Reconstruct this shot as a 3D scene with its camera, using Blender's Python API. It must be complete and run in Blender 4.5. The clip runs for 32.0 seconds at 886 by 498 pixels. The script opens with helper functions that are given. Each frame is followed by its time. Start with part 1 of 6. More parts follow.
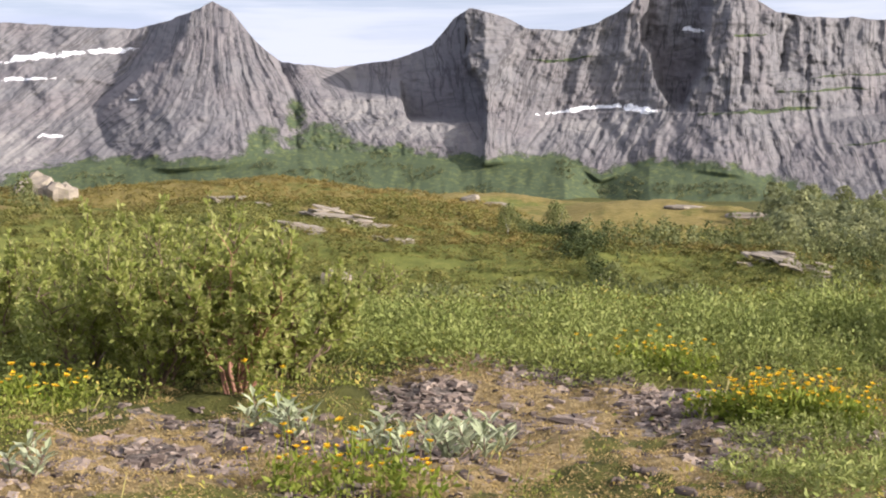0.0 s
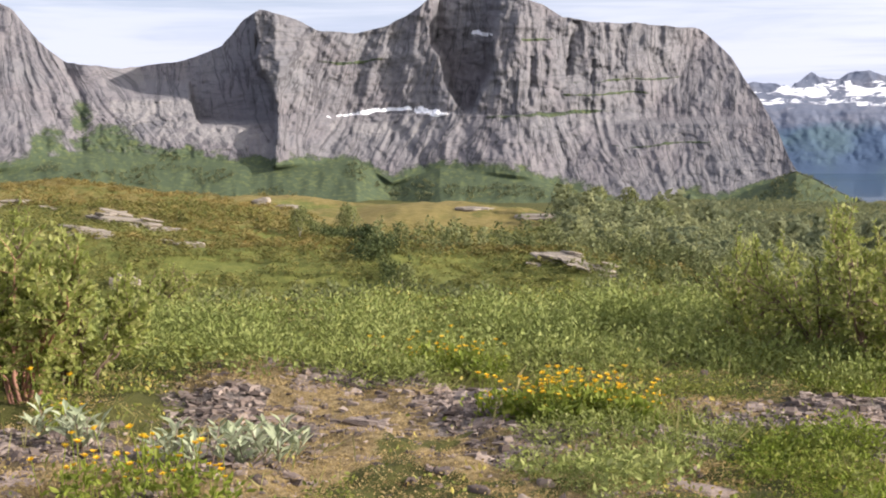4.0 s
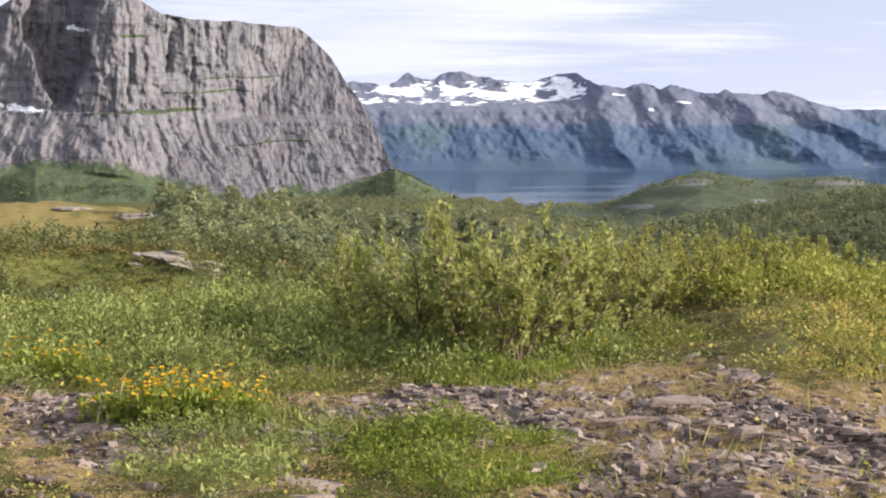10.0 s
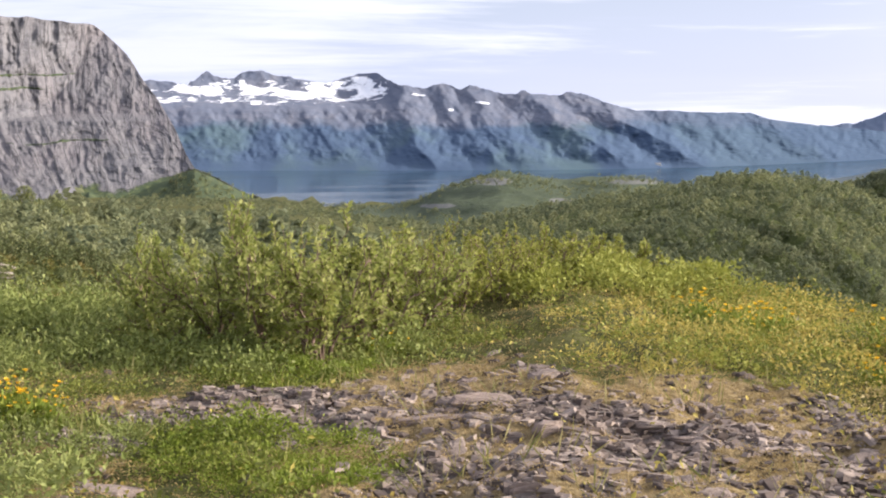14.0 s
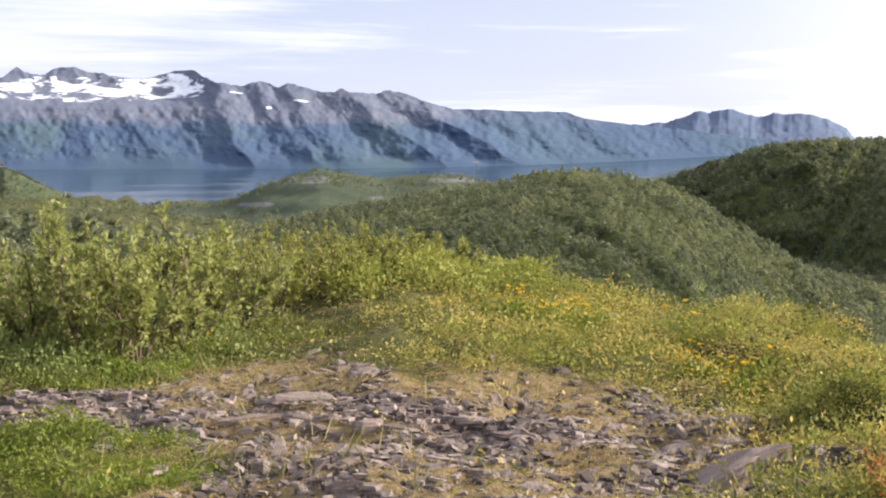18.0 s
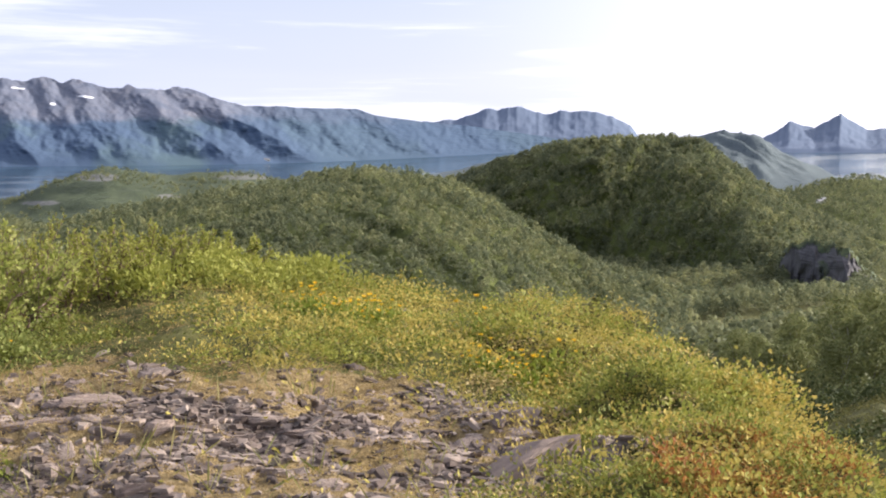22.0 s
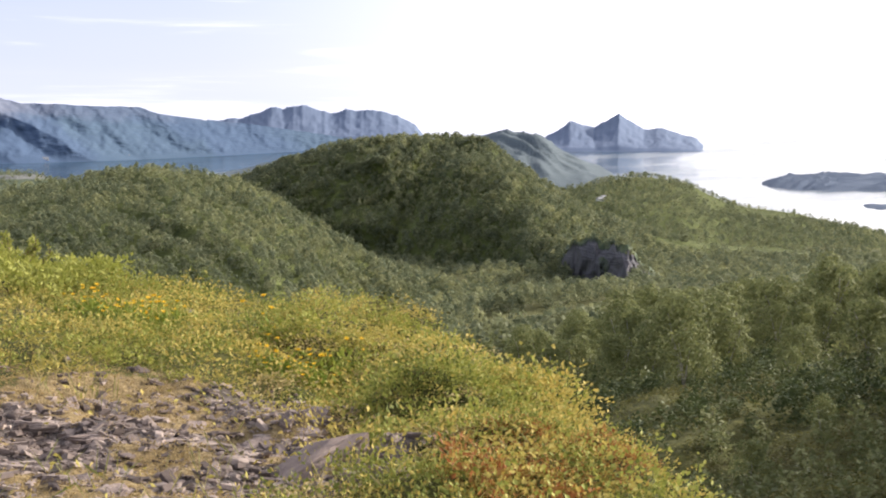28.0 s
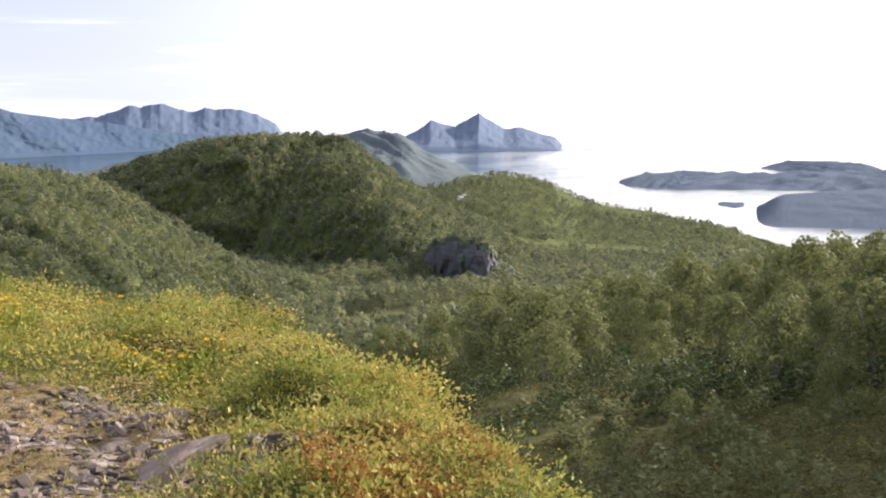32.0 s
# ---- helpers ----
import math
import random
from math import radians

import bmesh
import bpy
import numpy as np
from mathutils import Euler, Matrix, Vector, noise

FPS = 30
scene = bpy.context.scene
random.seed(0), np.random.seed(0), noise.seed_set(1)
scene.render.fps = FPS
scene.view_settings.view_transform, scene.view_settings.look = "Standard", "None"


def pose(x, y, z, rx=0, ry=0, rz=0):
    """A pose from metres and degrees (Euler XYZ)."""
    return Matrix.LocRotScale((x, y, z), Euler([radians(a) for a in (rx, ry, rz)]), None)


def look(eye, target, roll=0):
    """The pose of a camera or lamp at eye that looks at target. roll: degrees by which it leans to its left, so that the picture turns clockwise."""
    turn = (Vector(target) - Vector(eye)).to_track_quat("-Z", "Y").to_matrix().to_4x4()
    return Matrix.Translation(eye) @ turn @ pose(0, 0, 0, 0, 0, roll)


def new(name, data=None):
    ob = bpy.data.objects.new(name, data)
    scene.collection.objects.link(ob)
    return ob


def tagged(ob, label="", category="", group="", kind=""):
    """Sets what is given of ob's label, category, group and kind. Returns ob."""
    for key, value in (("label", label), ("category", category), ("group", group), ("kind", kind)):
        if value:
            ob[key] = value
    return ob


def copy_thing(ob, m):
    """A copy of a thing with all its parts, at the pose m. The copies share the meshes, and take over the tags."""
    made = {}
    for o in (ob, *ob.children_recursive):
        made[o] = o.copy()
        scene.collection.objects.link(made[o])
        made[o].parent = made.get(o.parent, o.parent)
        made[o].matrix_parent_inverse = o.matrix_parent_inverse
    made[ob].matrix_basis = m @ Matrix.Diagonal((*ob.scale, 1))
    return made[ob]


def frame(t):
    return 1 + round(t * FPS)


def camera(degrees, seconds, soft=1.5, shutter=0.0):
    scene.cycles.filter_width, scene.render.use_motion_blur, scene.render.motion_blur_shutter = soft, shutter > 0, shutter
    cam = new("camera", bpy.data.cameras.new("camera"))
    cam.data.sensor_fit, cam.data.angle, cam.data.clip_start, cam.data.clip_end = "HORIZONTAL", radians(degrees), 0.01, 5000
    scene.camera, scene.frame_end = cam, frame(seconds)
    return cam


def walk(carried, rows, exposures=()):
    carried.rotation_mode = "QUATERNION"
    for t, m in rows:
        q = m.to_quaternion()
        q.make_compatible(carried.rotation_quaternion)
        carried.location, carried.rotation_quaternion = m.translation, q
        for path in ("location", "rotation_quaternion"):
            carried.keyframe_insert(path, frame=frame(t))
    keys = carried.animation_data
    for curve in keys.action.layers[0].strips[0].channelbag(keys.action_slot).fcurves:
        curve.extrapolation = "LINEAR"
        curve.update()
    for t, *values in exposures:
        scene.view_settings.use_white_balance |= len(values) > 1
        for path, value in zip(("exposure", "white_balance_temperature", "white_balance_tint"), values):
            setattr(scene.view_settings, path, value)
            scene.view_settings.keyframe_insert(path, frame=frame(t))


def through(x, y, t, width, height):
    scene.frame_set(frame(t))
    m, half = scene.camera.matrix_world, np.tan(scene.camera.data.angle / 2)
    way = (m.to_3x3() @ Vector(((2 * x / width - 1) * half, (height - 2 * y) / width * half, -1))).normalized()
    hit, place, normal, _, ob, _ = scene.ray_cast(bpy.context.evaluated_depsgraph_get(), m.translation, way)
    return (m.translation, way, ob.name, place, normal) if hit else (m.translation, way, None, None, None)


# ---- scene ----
cam = camera(32.0, 32.0, soft=2.0)
EYE = 1.4
SEA = -70.0
# the turning camera: seconds, azimuth, pitch, lean (degrees)
TURN = [
(0, -0.00, -4.04, 0.19), (0.5, 1.22, -4.02, 0.18), (1, 2.08, -3.97, 0.22), (1.5, 2.89, -3.95, 0.23), (2, 3.68, -3.92, 0.17), 
(2.5, 4.57, -3.94, 0.17), (3, 5.65, -3.95, 0.14), (3.5, 6.68, -3.96, 0.16), (5.5, 11.16, -4.03, 0.16), (6, 12.48, -4.04, 0.19), 
(6.5, 13.87, -4.06, 0.17), (7, 15.28, -4.07, 0.16), (7.5, 16.43, -4.07, 0.13), (8, 17.82, -4.08, 0.16), (8.5, 18.63, -4.08, 0.13), 
(9, 19.92, -4.09, 0.12), (9.5, 21.36, -4.09, 0.10), (10, 22.36, -4.08, 0.13), (10.5, 23.07, -4.07, 0.05), (11, 24.01, -4.07, 0.04), 
(11.5, 24.96, -4.09, 0.06), (12, 25.94, -4.10, 0.07), (12.5, 26.99, -4.13, 0.06), (13, 27.59, -4.10, 0.05), (13.5, 28.65, -4.09, -0.01), 
(14, 29.71, -4.10, 0.03), (14.5, 30.65, -4.11, 0.06), (16.5, 34.10, -4.14, 0.00), (17, 34.83, -4.15, -0.02), (17.5, 35.49, -4.15, -0.03), 
(18, 36.41, -4.16, -0.08), (18.5, 37.38, -4.18, -0.04), (19, 38.37, -4.21, -0.05), (19.5, 39.34, -4.23, -0.10), (20, 40.34, -4.25, -0.07), 
(20.5, 41.61, -4.27, -0.06), (21, 42.88, -4.28, -0.06), (21.5, 43.36, -4.26, -0.11), (22, 44.12, -4.26, -0.10), (22.5, 44.78, -4.25, -0.10), 
(23, 45.12, -4.27, -0.05), (23.5, 45.64, -4.29, -0.04), (24, 46.56, -4.31, -0.09), (24.5, 47.42, -4.30, -0.12), (25, 48.19, -4.29, -0.13), 
(25.5, 48.92, -4.29, -0.13), (27.5, 51.31, -4.28, -0.22), (28, 52.03, -4.28, -0.21), (28.5, 52.42, -4.29, -0.16), (29, 53.09, -4.28, -0.20), 
(29.5, 53.88, -4.28, -0.16), (30, 54.75, -4.27, -0.21), (30.5, 55.53, -4.28, -0.20), (31, 56.07, -4.30, -0.18), (31.5, 56.54, -4.30, -0.15), 
(32, 57.18, -4.29, -0.28), ]
walk(cam, [(t, pose(0, 0, EYE, 90 + p, c, -a)) for t, a, p, c in TURN], [(0, 0.62, 6350, 13), (14, 0.71, 6350, 13), (32, 0.79, 6350, 13)])

# ---- sky and sun ----
SUN_AZ, SUN_EL = 113.0, 22.0
world = bpy.data.worlds.new("world")
scene.world = world
world.use_nodes = True
wn, wl = world.node_tree.nodes, world.node_tree.links
wn.clear()


def wnode(kind, **kw):
    n = wn.new(kind)
    for k, v in kw.items():
        n.inputs[k].default_value = v
    return n


def wmath(op, a, b=None, c=None, clamp=False):
    n = wn.new("ShaderNodeMath")
    n.operation, n.use_clamp = op, clamp
    for i, v in enumerate((a, b, c)):
        if v is None:
            continue
        if isinstance(v, (int, float)):
            n.inputs[i].default_value = v
        else:
            wl.new(v, n.inputs[i])
    return n.outputs[0]


def wmix(f, a, b):
    n = wn.new("ShaderNodeMix")
    n.data_type = "RGBA"
    for s, v in ((n.inputs[0], f), (n.inputs[6], a), (n.inputs[7], b)):
        if isinstance(v, (tuple, float)):
            s.default_value = v
        else:
            wl.new(v, s)
    return n.outputs[2]


sky = wn.new("ShaderNodeTexSky")
sky.sky_type, sky.sun_disc = "NISHITA", False
sky.sun_elevation, sky.sun_rotation = radians(SUN_EL), radians(SUN_AZ)
sky.air_density, sky.dust_density, sky.ozone_density = 1.0, 1.5, 1.0
tc = wn.new("ShaderNodeTexCoord")
sep = wn.new("ShaderNodeSeparateXYZ")
wl.new(tc.outputs["Generated"], sep.inputs[0])
up = wmath("MAXIMUM", sep.outputs[2], 0.0)
# long thin streaks of high cloud, lying level
com = wn.new("ShaderNodeCombineXYZ")
wl.new(wmath("MULTIPLY", sep.outputs[0], 2.2), com.inputs[0])
wl.new(wmath("MULTIPLY", sep.outputs[1], 2.2), com.inputs[1])
wl.new(wmath("MULTIPLY", sep.outputs[2], 34.0), com.inputs[2])
streak = wnode("ShaderNodeTexNoise", Scale=1.0, Detail=7.0, Roughness=0.58, Distortion=0.5)
wl.new(com.outputs[0], streak.inputs["Vector"])
cloud = wn.new("ShaderNodeMapRange")
cloud.inputs[1].default_value, cloud.inputs[2].default_value = 0.42, 0.58
cloud.interpolation_type = "SMOOTHSTEP"
wl.new(streak.outputs[0], cloud.inputs[0])
# how near to the sun, seen from here
dot = wn.new("ShaderNodeVectorMath")
dot.operation = "DOT_PRODUCT"
wl.new(tc.outputs["Generated"], dot.inputs[0])
dot.inputs[1].default_value = (math.sin(radians(SUN_AZ)), math.cos(radians(SUN_AZ)), 0.3)
sunward = wn.new("ShaderNodeMapRange")
sunward.inputs[1].default_value, sunward.inputs[2].default_value = -0.2, 0.85
sunward.interpolation_type = "SMOOTHSTEP"
wl.new(dot.outputs["Value"], sunward.inputs[0])
thick = wmath("MULTIPLY", cloud.outputs[0], wmath("MULTIPLY_ADD", sunward.outputs[0], 0.55, 0.45), clamp=True)
haze = wn.new("ShaderNodeMapRange")
haze.inputs[1].default_value, haze.inputs[2].default_value = -0.01, 0.16
haze.inputs[3].default_value, haze.inputs[4].default_value = 0.85, 0.35
wl.new(sep.outputs[2], haze.inputs[0])
hazecol = wmix(sunward.outputs[0], (7.4, 8.3, 11.0, 1.0), (9.6, 9.9, 12.6, 1.0))
base = wmix(haze.outputs[0], sky.outputs[0], hazecol)
cloudcol = wmix(sunward.outputs[0], (11.3, 11.2, 12.0, 1.0), (14.2, 14.0, 14.4, 1.0))
com2 = wn.new("ShaderNodeCombineXYZ")
wl.new(wmath("MULTIPLY", sep.outputs[0], 1.3), com2.inputs[0])
wl.new(wmath("MULTIPLY", sep.outputs[1], 1.3), com2.inputs[1])
wl.new(wmath("MULTIPLY_ADD", sep.outputs[2], 26.0, 3.7), com2.inputs[2])
band = wnode("ShaderNodeTexNoise", Scale=1.0, Detail=5.0, Roughness=0.5, Distortion=0.3)
wl.new(com2.outputs[0], band.inputs["Vector"])
grey = wn.new("ShaderNodeMapRange")
grey.inputs[1].default_value, grey.inputs[2].default_value, grey.inputs[4].default_value = 0.50, 0.64, 0.75
grey.interpolation_type = "SMOOTHSTEP"
wl.new(band.outputs[0], grey.inputs[0])
glow = wn.new("ShaderNodeMapRange")
glow.inputs[1].default_value, glow.inputs[2].default_value = 0.34, 1.20
glow.interpolation_type = "SMOOTHSTEP"
wl.new(dot.outputs["Value"], glow.inputs[0])
skyc = wmix(glow.outputs[0], wmix(wmath("MULTIPLY", grey.outputs[0], wmath("SUBTRACT", 1.0, haze.outputs[0])), wmix(thick, base, cloudcol), (8.6, 8.7, 11.4, 1.0)), (26.0, 24.5, 22.0, 1.0))
bg = wnode("ShaderNodeBackground", Strength=0.068)
wl.new(skyc, bg.inputs[0])
wo = wn.new("ShaderNodeOutputWorld")
wl.new(bg.outputs[0], wo.inputs[0])

sun = new("sun", bpy.data.lights.new("sun", "SUN"))
sun.data.energy, sun.data.angle, sun.data.color = 5.0, radians(0.6), (1.0, 0.915, 0.81)
sa, ca = math.sin(radians(SUN_AZ)), math.cos(radians(SUN_AZ))
sun.matrix_world = look((sa * 300, ca * 300, 300 * math.tan(radians(SUN_EL))), (0, 0, 0))

# ---- materials ----


class Nodes:
    """A short hand for one material's node tree."""

    def __init__(self, name, rough=0.85, spec=0.25):
        self.m = bpy.data.materials.new(name)
        self.m.use_nodes = True
        self.n, self.l = self.m.node_tree.nodes, self.m.node_tree.links
        self.b = self.n["Principled BSDF"]
        self.b.inputs["Roughness"].default_value = rough
        self.b.inputs["Specular IOR Level"].default_value = spec
        self.pos = self.n.new("ShaderNodeTexCoord").outputs["Object"]

    def put(self, sock, v):
        if isinstance(v, (int, float)):
            sock.default_value = v
        elif isinstance(v, tuple):
            sock.default_value = (*v, 1.0) if len(v) == 3 and len(sock.default_value) == 4 else v
        else:
            self.l.new(v, sock)

    def math(self, op, a, b=0.0, c=0.0, clamp=False):
        n = self.n.new("ShaderNodeMath")
        n.operation, n.use_clamp = op, clamp
        for i, v in enumerate((a, b, c)):
            self.put(n.inputs[i], v)
        return n.outputs[0]

    def noise(self, scale, detail=4.0, rough=0.55, stretch=None, warp=0.0):
        n = self.n.new("ShaderNodeTexNoise")
        n.inputs["Scale"].default_value, n.inputs["Detail"].default_value = scale, detail
        n.inputs["Roughness"].default_value, n.inputs["Distortion"].default_value = rough, warp
        v = self.pos
        if stretch:
            mp = self.n.new("ShaderNodeMapping")
            mp.inputs["Scale"].default_value = stretch
            self.l.new(v, mp.inputs[0])
            v = mp.outputs[0]
        self.l.new(v, n.inputs["Vector"])
        return n.outputs[0]

    def ramp(self, f, lo=0.3, hi=0.7):
        n = self.n.new("ShaderNodeMapRange")
        n.interpolation_type = "SMOOTHSTEP"
        self.put(n.inputs[0], f)
        n.inputs[1].default_value, n.inputs[2].default_value = lo, hi
        return n.outputs[0]

    def mix(self, f, a, b):
        n = self.n.new("ShaderNodeMix")
        n.data_type = "RGBA"
        self.put(n.inputs[0], f), self.put(n.inputs[6], a), self.put(n.inputs[7], b)
        return n.outputs[2]

    def cols(self, f, *stops):
        n = self.n.new("ShaderNodeValToRGB")
        e = n.color_ramp.elements
        while len(e) < len(stops):
            e.new(0.5)
        for i, (p, c) in enumerate(stops):
            e[i].position, e[i].color = p, (*c, 1.0)
        self.put(n.inputs[0], f)
        return n.outputs[0]

    def attr(self, name):
        n = self.n.new("ShaderNodeAttribute")
        n.attribute_name = name
        return n.outputs["Fac"]

    def rand(self):
        return self.n.new("ShaderNodeObjectInfo").outputs["Random"]

    def island(self):
        return self.n.new("ShaderNodeNewGeometry").outputs["Random Per Island"]

    def bump(self, h, strength=0.5, dist=0.02):
        n = self.n.new("ShaderNodeBump")
        n.inputs["Strength"].default_value, n.inputs["Distance"].default_value = strength, dist
        self.l.new(h, n.inputs["Height"])
        self.l.new(n.outputs[0], self.b.inputs["Normal"])
        return self

    def done(self, col):
        self.put(self.b.inputs["Base Color"], col)
        return self.m

    def leafy(self, col, through=0.35):
        """A thin leaf: some of the light goes through it."""
        self.put(self.b.inputs["Base Color"], col)
        tr = self.n.new("ShaderNodeBsdfTranslucent")
        self.put(tr.inputs[0], col)
        mx = self.n.new("ShaderNodeMixShader")
        mx.inputs[0].default_value = through
        self.l.new(self.b.outputs[0], mx.inputs[1]), self.l.new(tr.outputs[0], mx.inputs[2])
        self.l.new(mx.outputs[0], self.n["Material Output"].inputs[0])
        return self.m


def mountain_rock(name="mountain_rock", dark=0.0):
    """Bare granite: streaks and cracks run along the strata (su across them, sv along), with heath and snow."""
    k = Nodes(name, 0.9, 0.2)
    com = k.n.new("ShaderNodeCombineXYZ")
    k.l.new(k.attr("su"), com.inputs[0])
    k.l.new(k.attr("sv"), com.inputs[1])
    place = k.pos
    k.pos = com.outputs[0]
    ribs = k.noise(0.10, 6, 0.65, (0.880, 0.141, 0.880), 0.7)
    fine = k.noise(0.32, 5, 0.7, (0.880, 0.220, 0.880), 0.5)
    cr1 = k.math("ABSOLUTE", k.math("SUBTRACT", k.noise(0.055, 5, 0.6, (0.880, 0.123, 0.880), 0.5), 0.5))
    beds = k.math("ABSOLUTE", k.math("SUBTRACT", k.noise(0.05, 5, 0.6, (0.158, 0.880, 0.880), 0.6), 0.5))
    k.pos = place
    big = k.noise(0.012, 5, 0.6)
    c = k.cols(ribs, (0.28, (0.123, 0.121, 0.134)), (0.5, (0.160, 0.156, 0.165)), (0.72, (0.201, 0.194, 0.197)))
    c = k.mix(k.ramp(big, 0.35, 0.7), c, k.mix(0.5, c, (0.180, 0.155, 0.162)))
    c = k.mix(k.math("MULTIPLY", k.ramp(fine, 0.52, 0.75), 0.5), c, (0.238, 0.229, 0.229))
    crack = k.math("MINIMUM", k.ramp(cr1, 0.0, 0.030), k.math("MULTIPLY_ADD", k.ramp(beds, 0.0, 0.022), 0.5, 0.5))
    c = k.mix(crack, (0.092, 0.088, 0.095), c)
    # dark: share of shade colour mixed into the rock
    if dark:
        c = k.mix(dark, c, (0.035, 0.036, 0.042))
    moss = k.mix(k.noise(0.08, 4), (0.080, 0.100, 0.042), (0.120, 0.138, 0.056))
    wood = k.mix(k.ramp(k.noise(0.16, 5, 0.7), 0.47, 0.66), (0.056, 0.076, 0.042), moss)
    v = k.math("ADD", k.attr("veg"), k.math("MULTIPLY_ADD", k.noise(0.045, 6, 0.7), 1.6, -0.8))
    c = k.mix(k.ramp(v, 0.40, 0.66), c, wood)
    scree = k.mix(k.noise(0.35, 5, 0.75), (0.13, 0.124, 0.130), (0.30, 0.285, 0.280))
    c = k.mix(k.ramp(k.math("ADD", k.attr("scree"), k.math("MULTIPLY_ADD", k.noise(0.05, 7, 0.75), 3.0, -1.5)), 0.55, 0.9), c, scree)
    s = k.math("ADD", k.attr("snow"), k.math("MULTIPLY_ADD", k.noise(0.06, 7, 0.75), 4.4, -2.2))
    c = k.mix(k.ramp(s, 0.46, 0.54), c, (0.86, 0.87, 0.9))
    relief = k.math("ADD", ribs, k.math("ADD", k.math("MULTIPLY", fine, 0.5), k.math("MULTIPLY", crack, 0.2)))
    k.bump(k.math("MULTIPLY", relief, k.math("SUBTRACT", 1.0, k.ramp(v, 0.40, 0.66))), 0.6, 4.0)
    return k.done(c)


def hazed_far_rock():
    """Rock, snow and heath of the far side of the fjord, coloured blue for distance haze."""
    k = Nodes("hazed_far_rock", 0.95, 0.1)
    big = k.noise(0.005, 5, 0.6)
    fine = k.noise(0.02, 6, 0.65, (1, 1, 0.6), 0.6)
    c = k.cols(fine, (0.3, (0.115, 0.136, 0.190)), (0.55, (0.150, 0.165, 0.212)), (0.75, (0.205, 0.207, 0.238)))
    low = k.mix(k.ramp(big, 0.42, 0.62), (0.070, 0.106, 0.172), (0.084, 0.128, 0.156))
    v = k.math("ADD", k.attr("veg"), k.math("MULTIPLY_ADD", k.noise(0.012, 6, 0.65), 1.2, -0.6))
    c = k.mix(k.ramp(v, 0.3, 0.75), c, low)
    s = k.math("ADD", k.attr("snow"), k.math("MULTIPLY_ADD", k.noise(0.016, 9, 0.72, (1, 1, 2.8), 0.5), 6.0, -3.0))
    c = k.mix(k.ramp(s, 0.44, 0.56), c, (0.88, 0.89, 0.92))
    # the farthest part takes a further share of haze colour
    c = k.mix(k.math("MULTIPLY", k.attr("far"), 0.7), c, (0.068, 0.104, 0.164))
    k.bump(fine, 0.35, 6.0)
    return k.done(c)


def hazed_island_rock():
    k = Nodes("hazed_island_rock", 0.95, 0.1)
    # pale blue of distance haze painted into the base colour
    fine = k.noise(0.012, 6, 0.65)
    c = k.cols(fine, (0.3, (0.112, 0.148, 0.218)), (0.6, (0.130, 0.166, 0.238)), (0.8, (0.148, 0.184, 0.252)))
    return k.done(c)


def heath(name="heath", blue=0.0, far=(0.085, 0.11, 0.15)):
    """Hill ground under and between the birches."""
    k = Nodes(name, 0.95, 0.1)
    a, b = k.noise(0.03, 5, 0.6), k.noise(0.25, 6, 0.7)
    c = k.cols(b, (0.3, (0.040, 0.050, 0.018)), (0.5, (0.075, 0.088, 0.026)), (0.72, (0.125, 0.140, 0.040)))
    c = k.mix(k.ramp(a, 0.45, 0.7), c, k.mix(b, (0.065, 0.082, 0.025), (0.130, 0.148, 0.044)))
    r = k.math("ADD", k.attr("rock"), k.math("MULTIPLY_ADD", k.noise(0.06, 6, 0.7), 1.2, -0.6))
    c = k.mix(k.ramp(r, 0.5, 0.66), c, k.mix(b, (0.14, 0.13, 0.12), (0.34, 0.32, 0.30)))
    # blue: share of distance haze mixed into the base colour
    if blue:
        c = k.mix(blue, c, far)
    k.bump(b, 0.7, 2.0)
    return k.done(c)


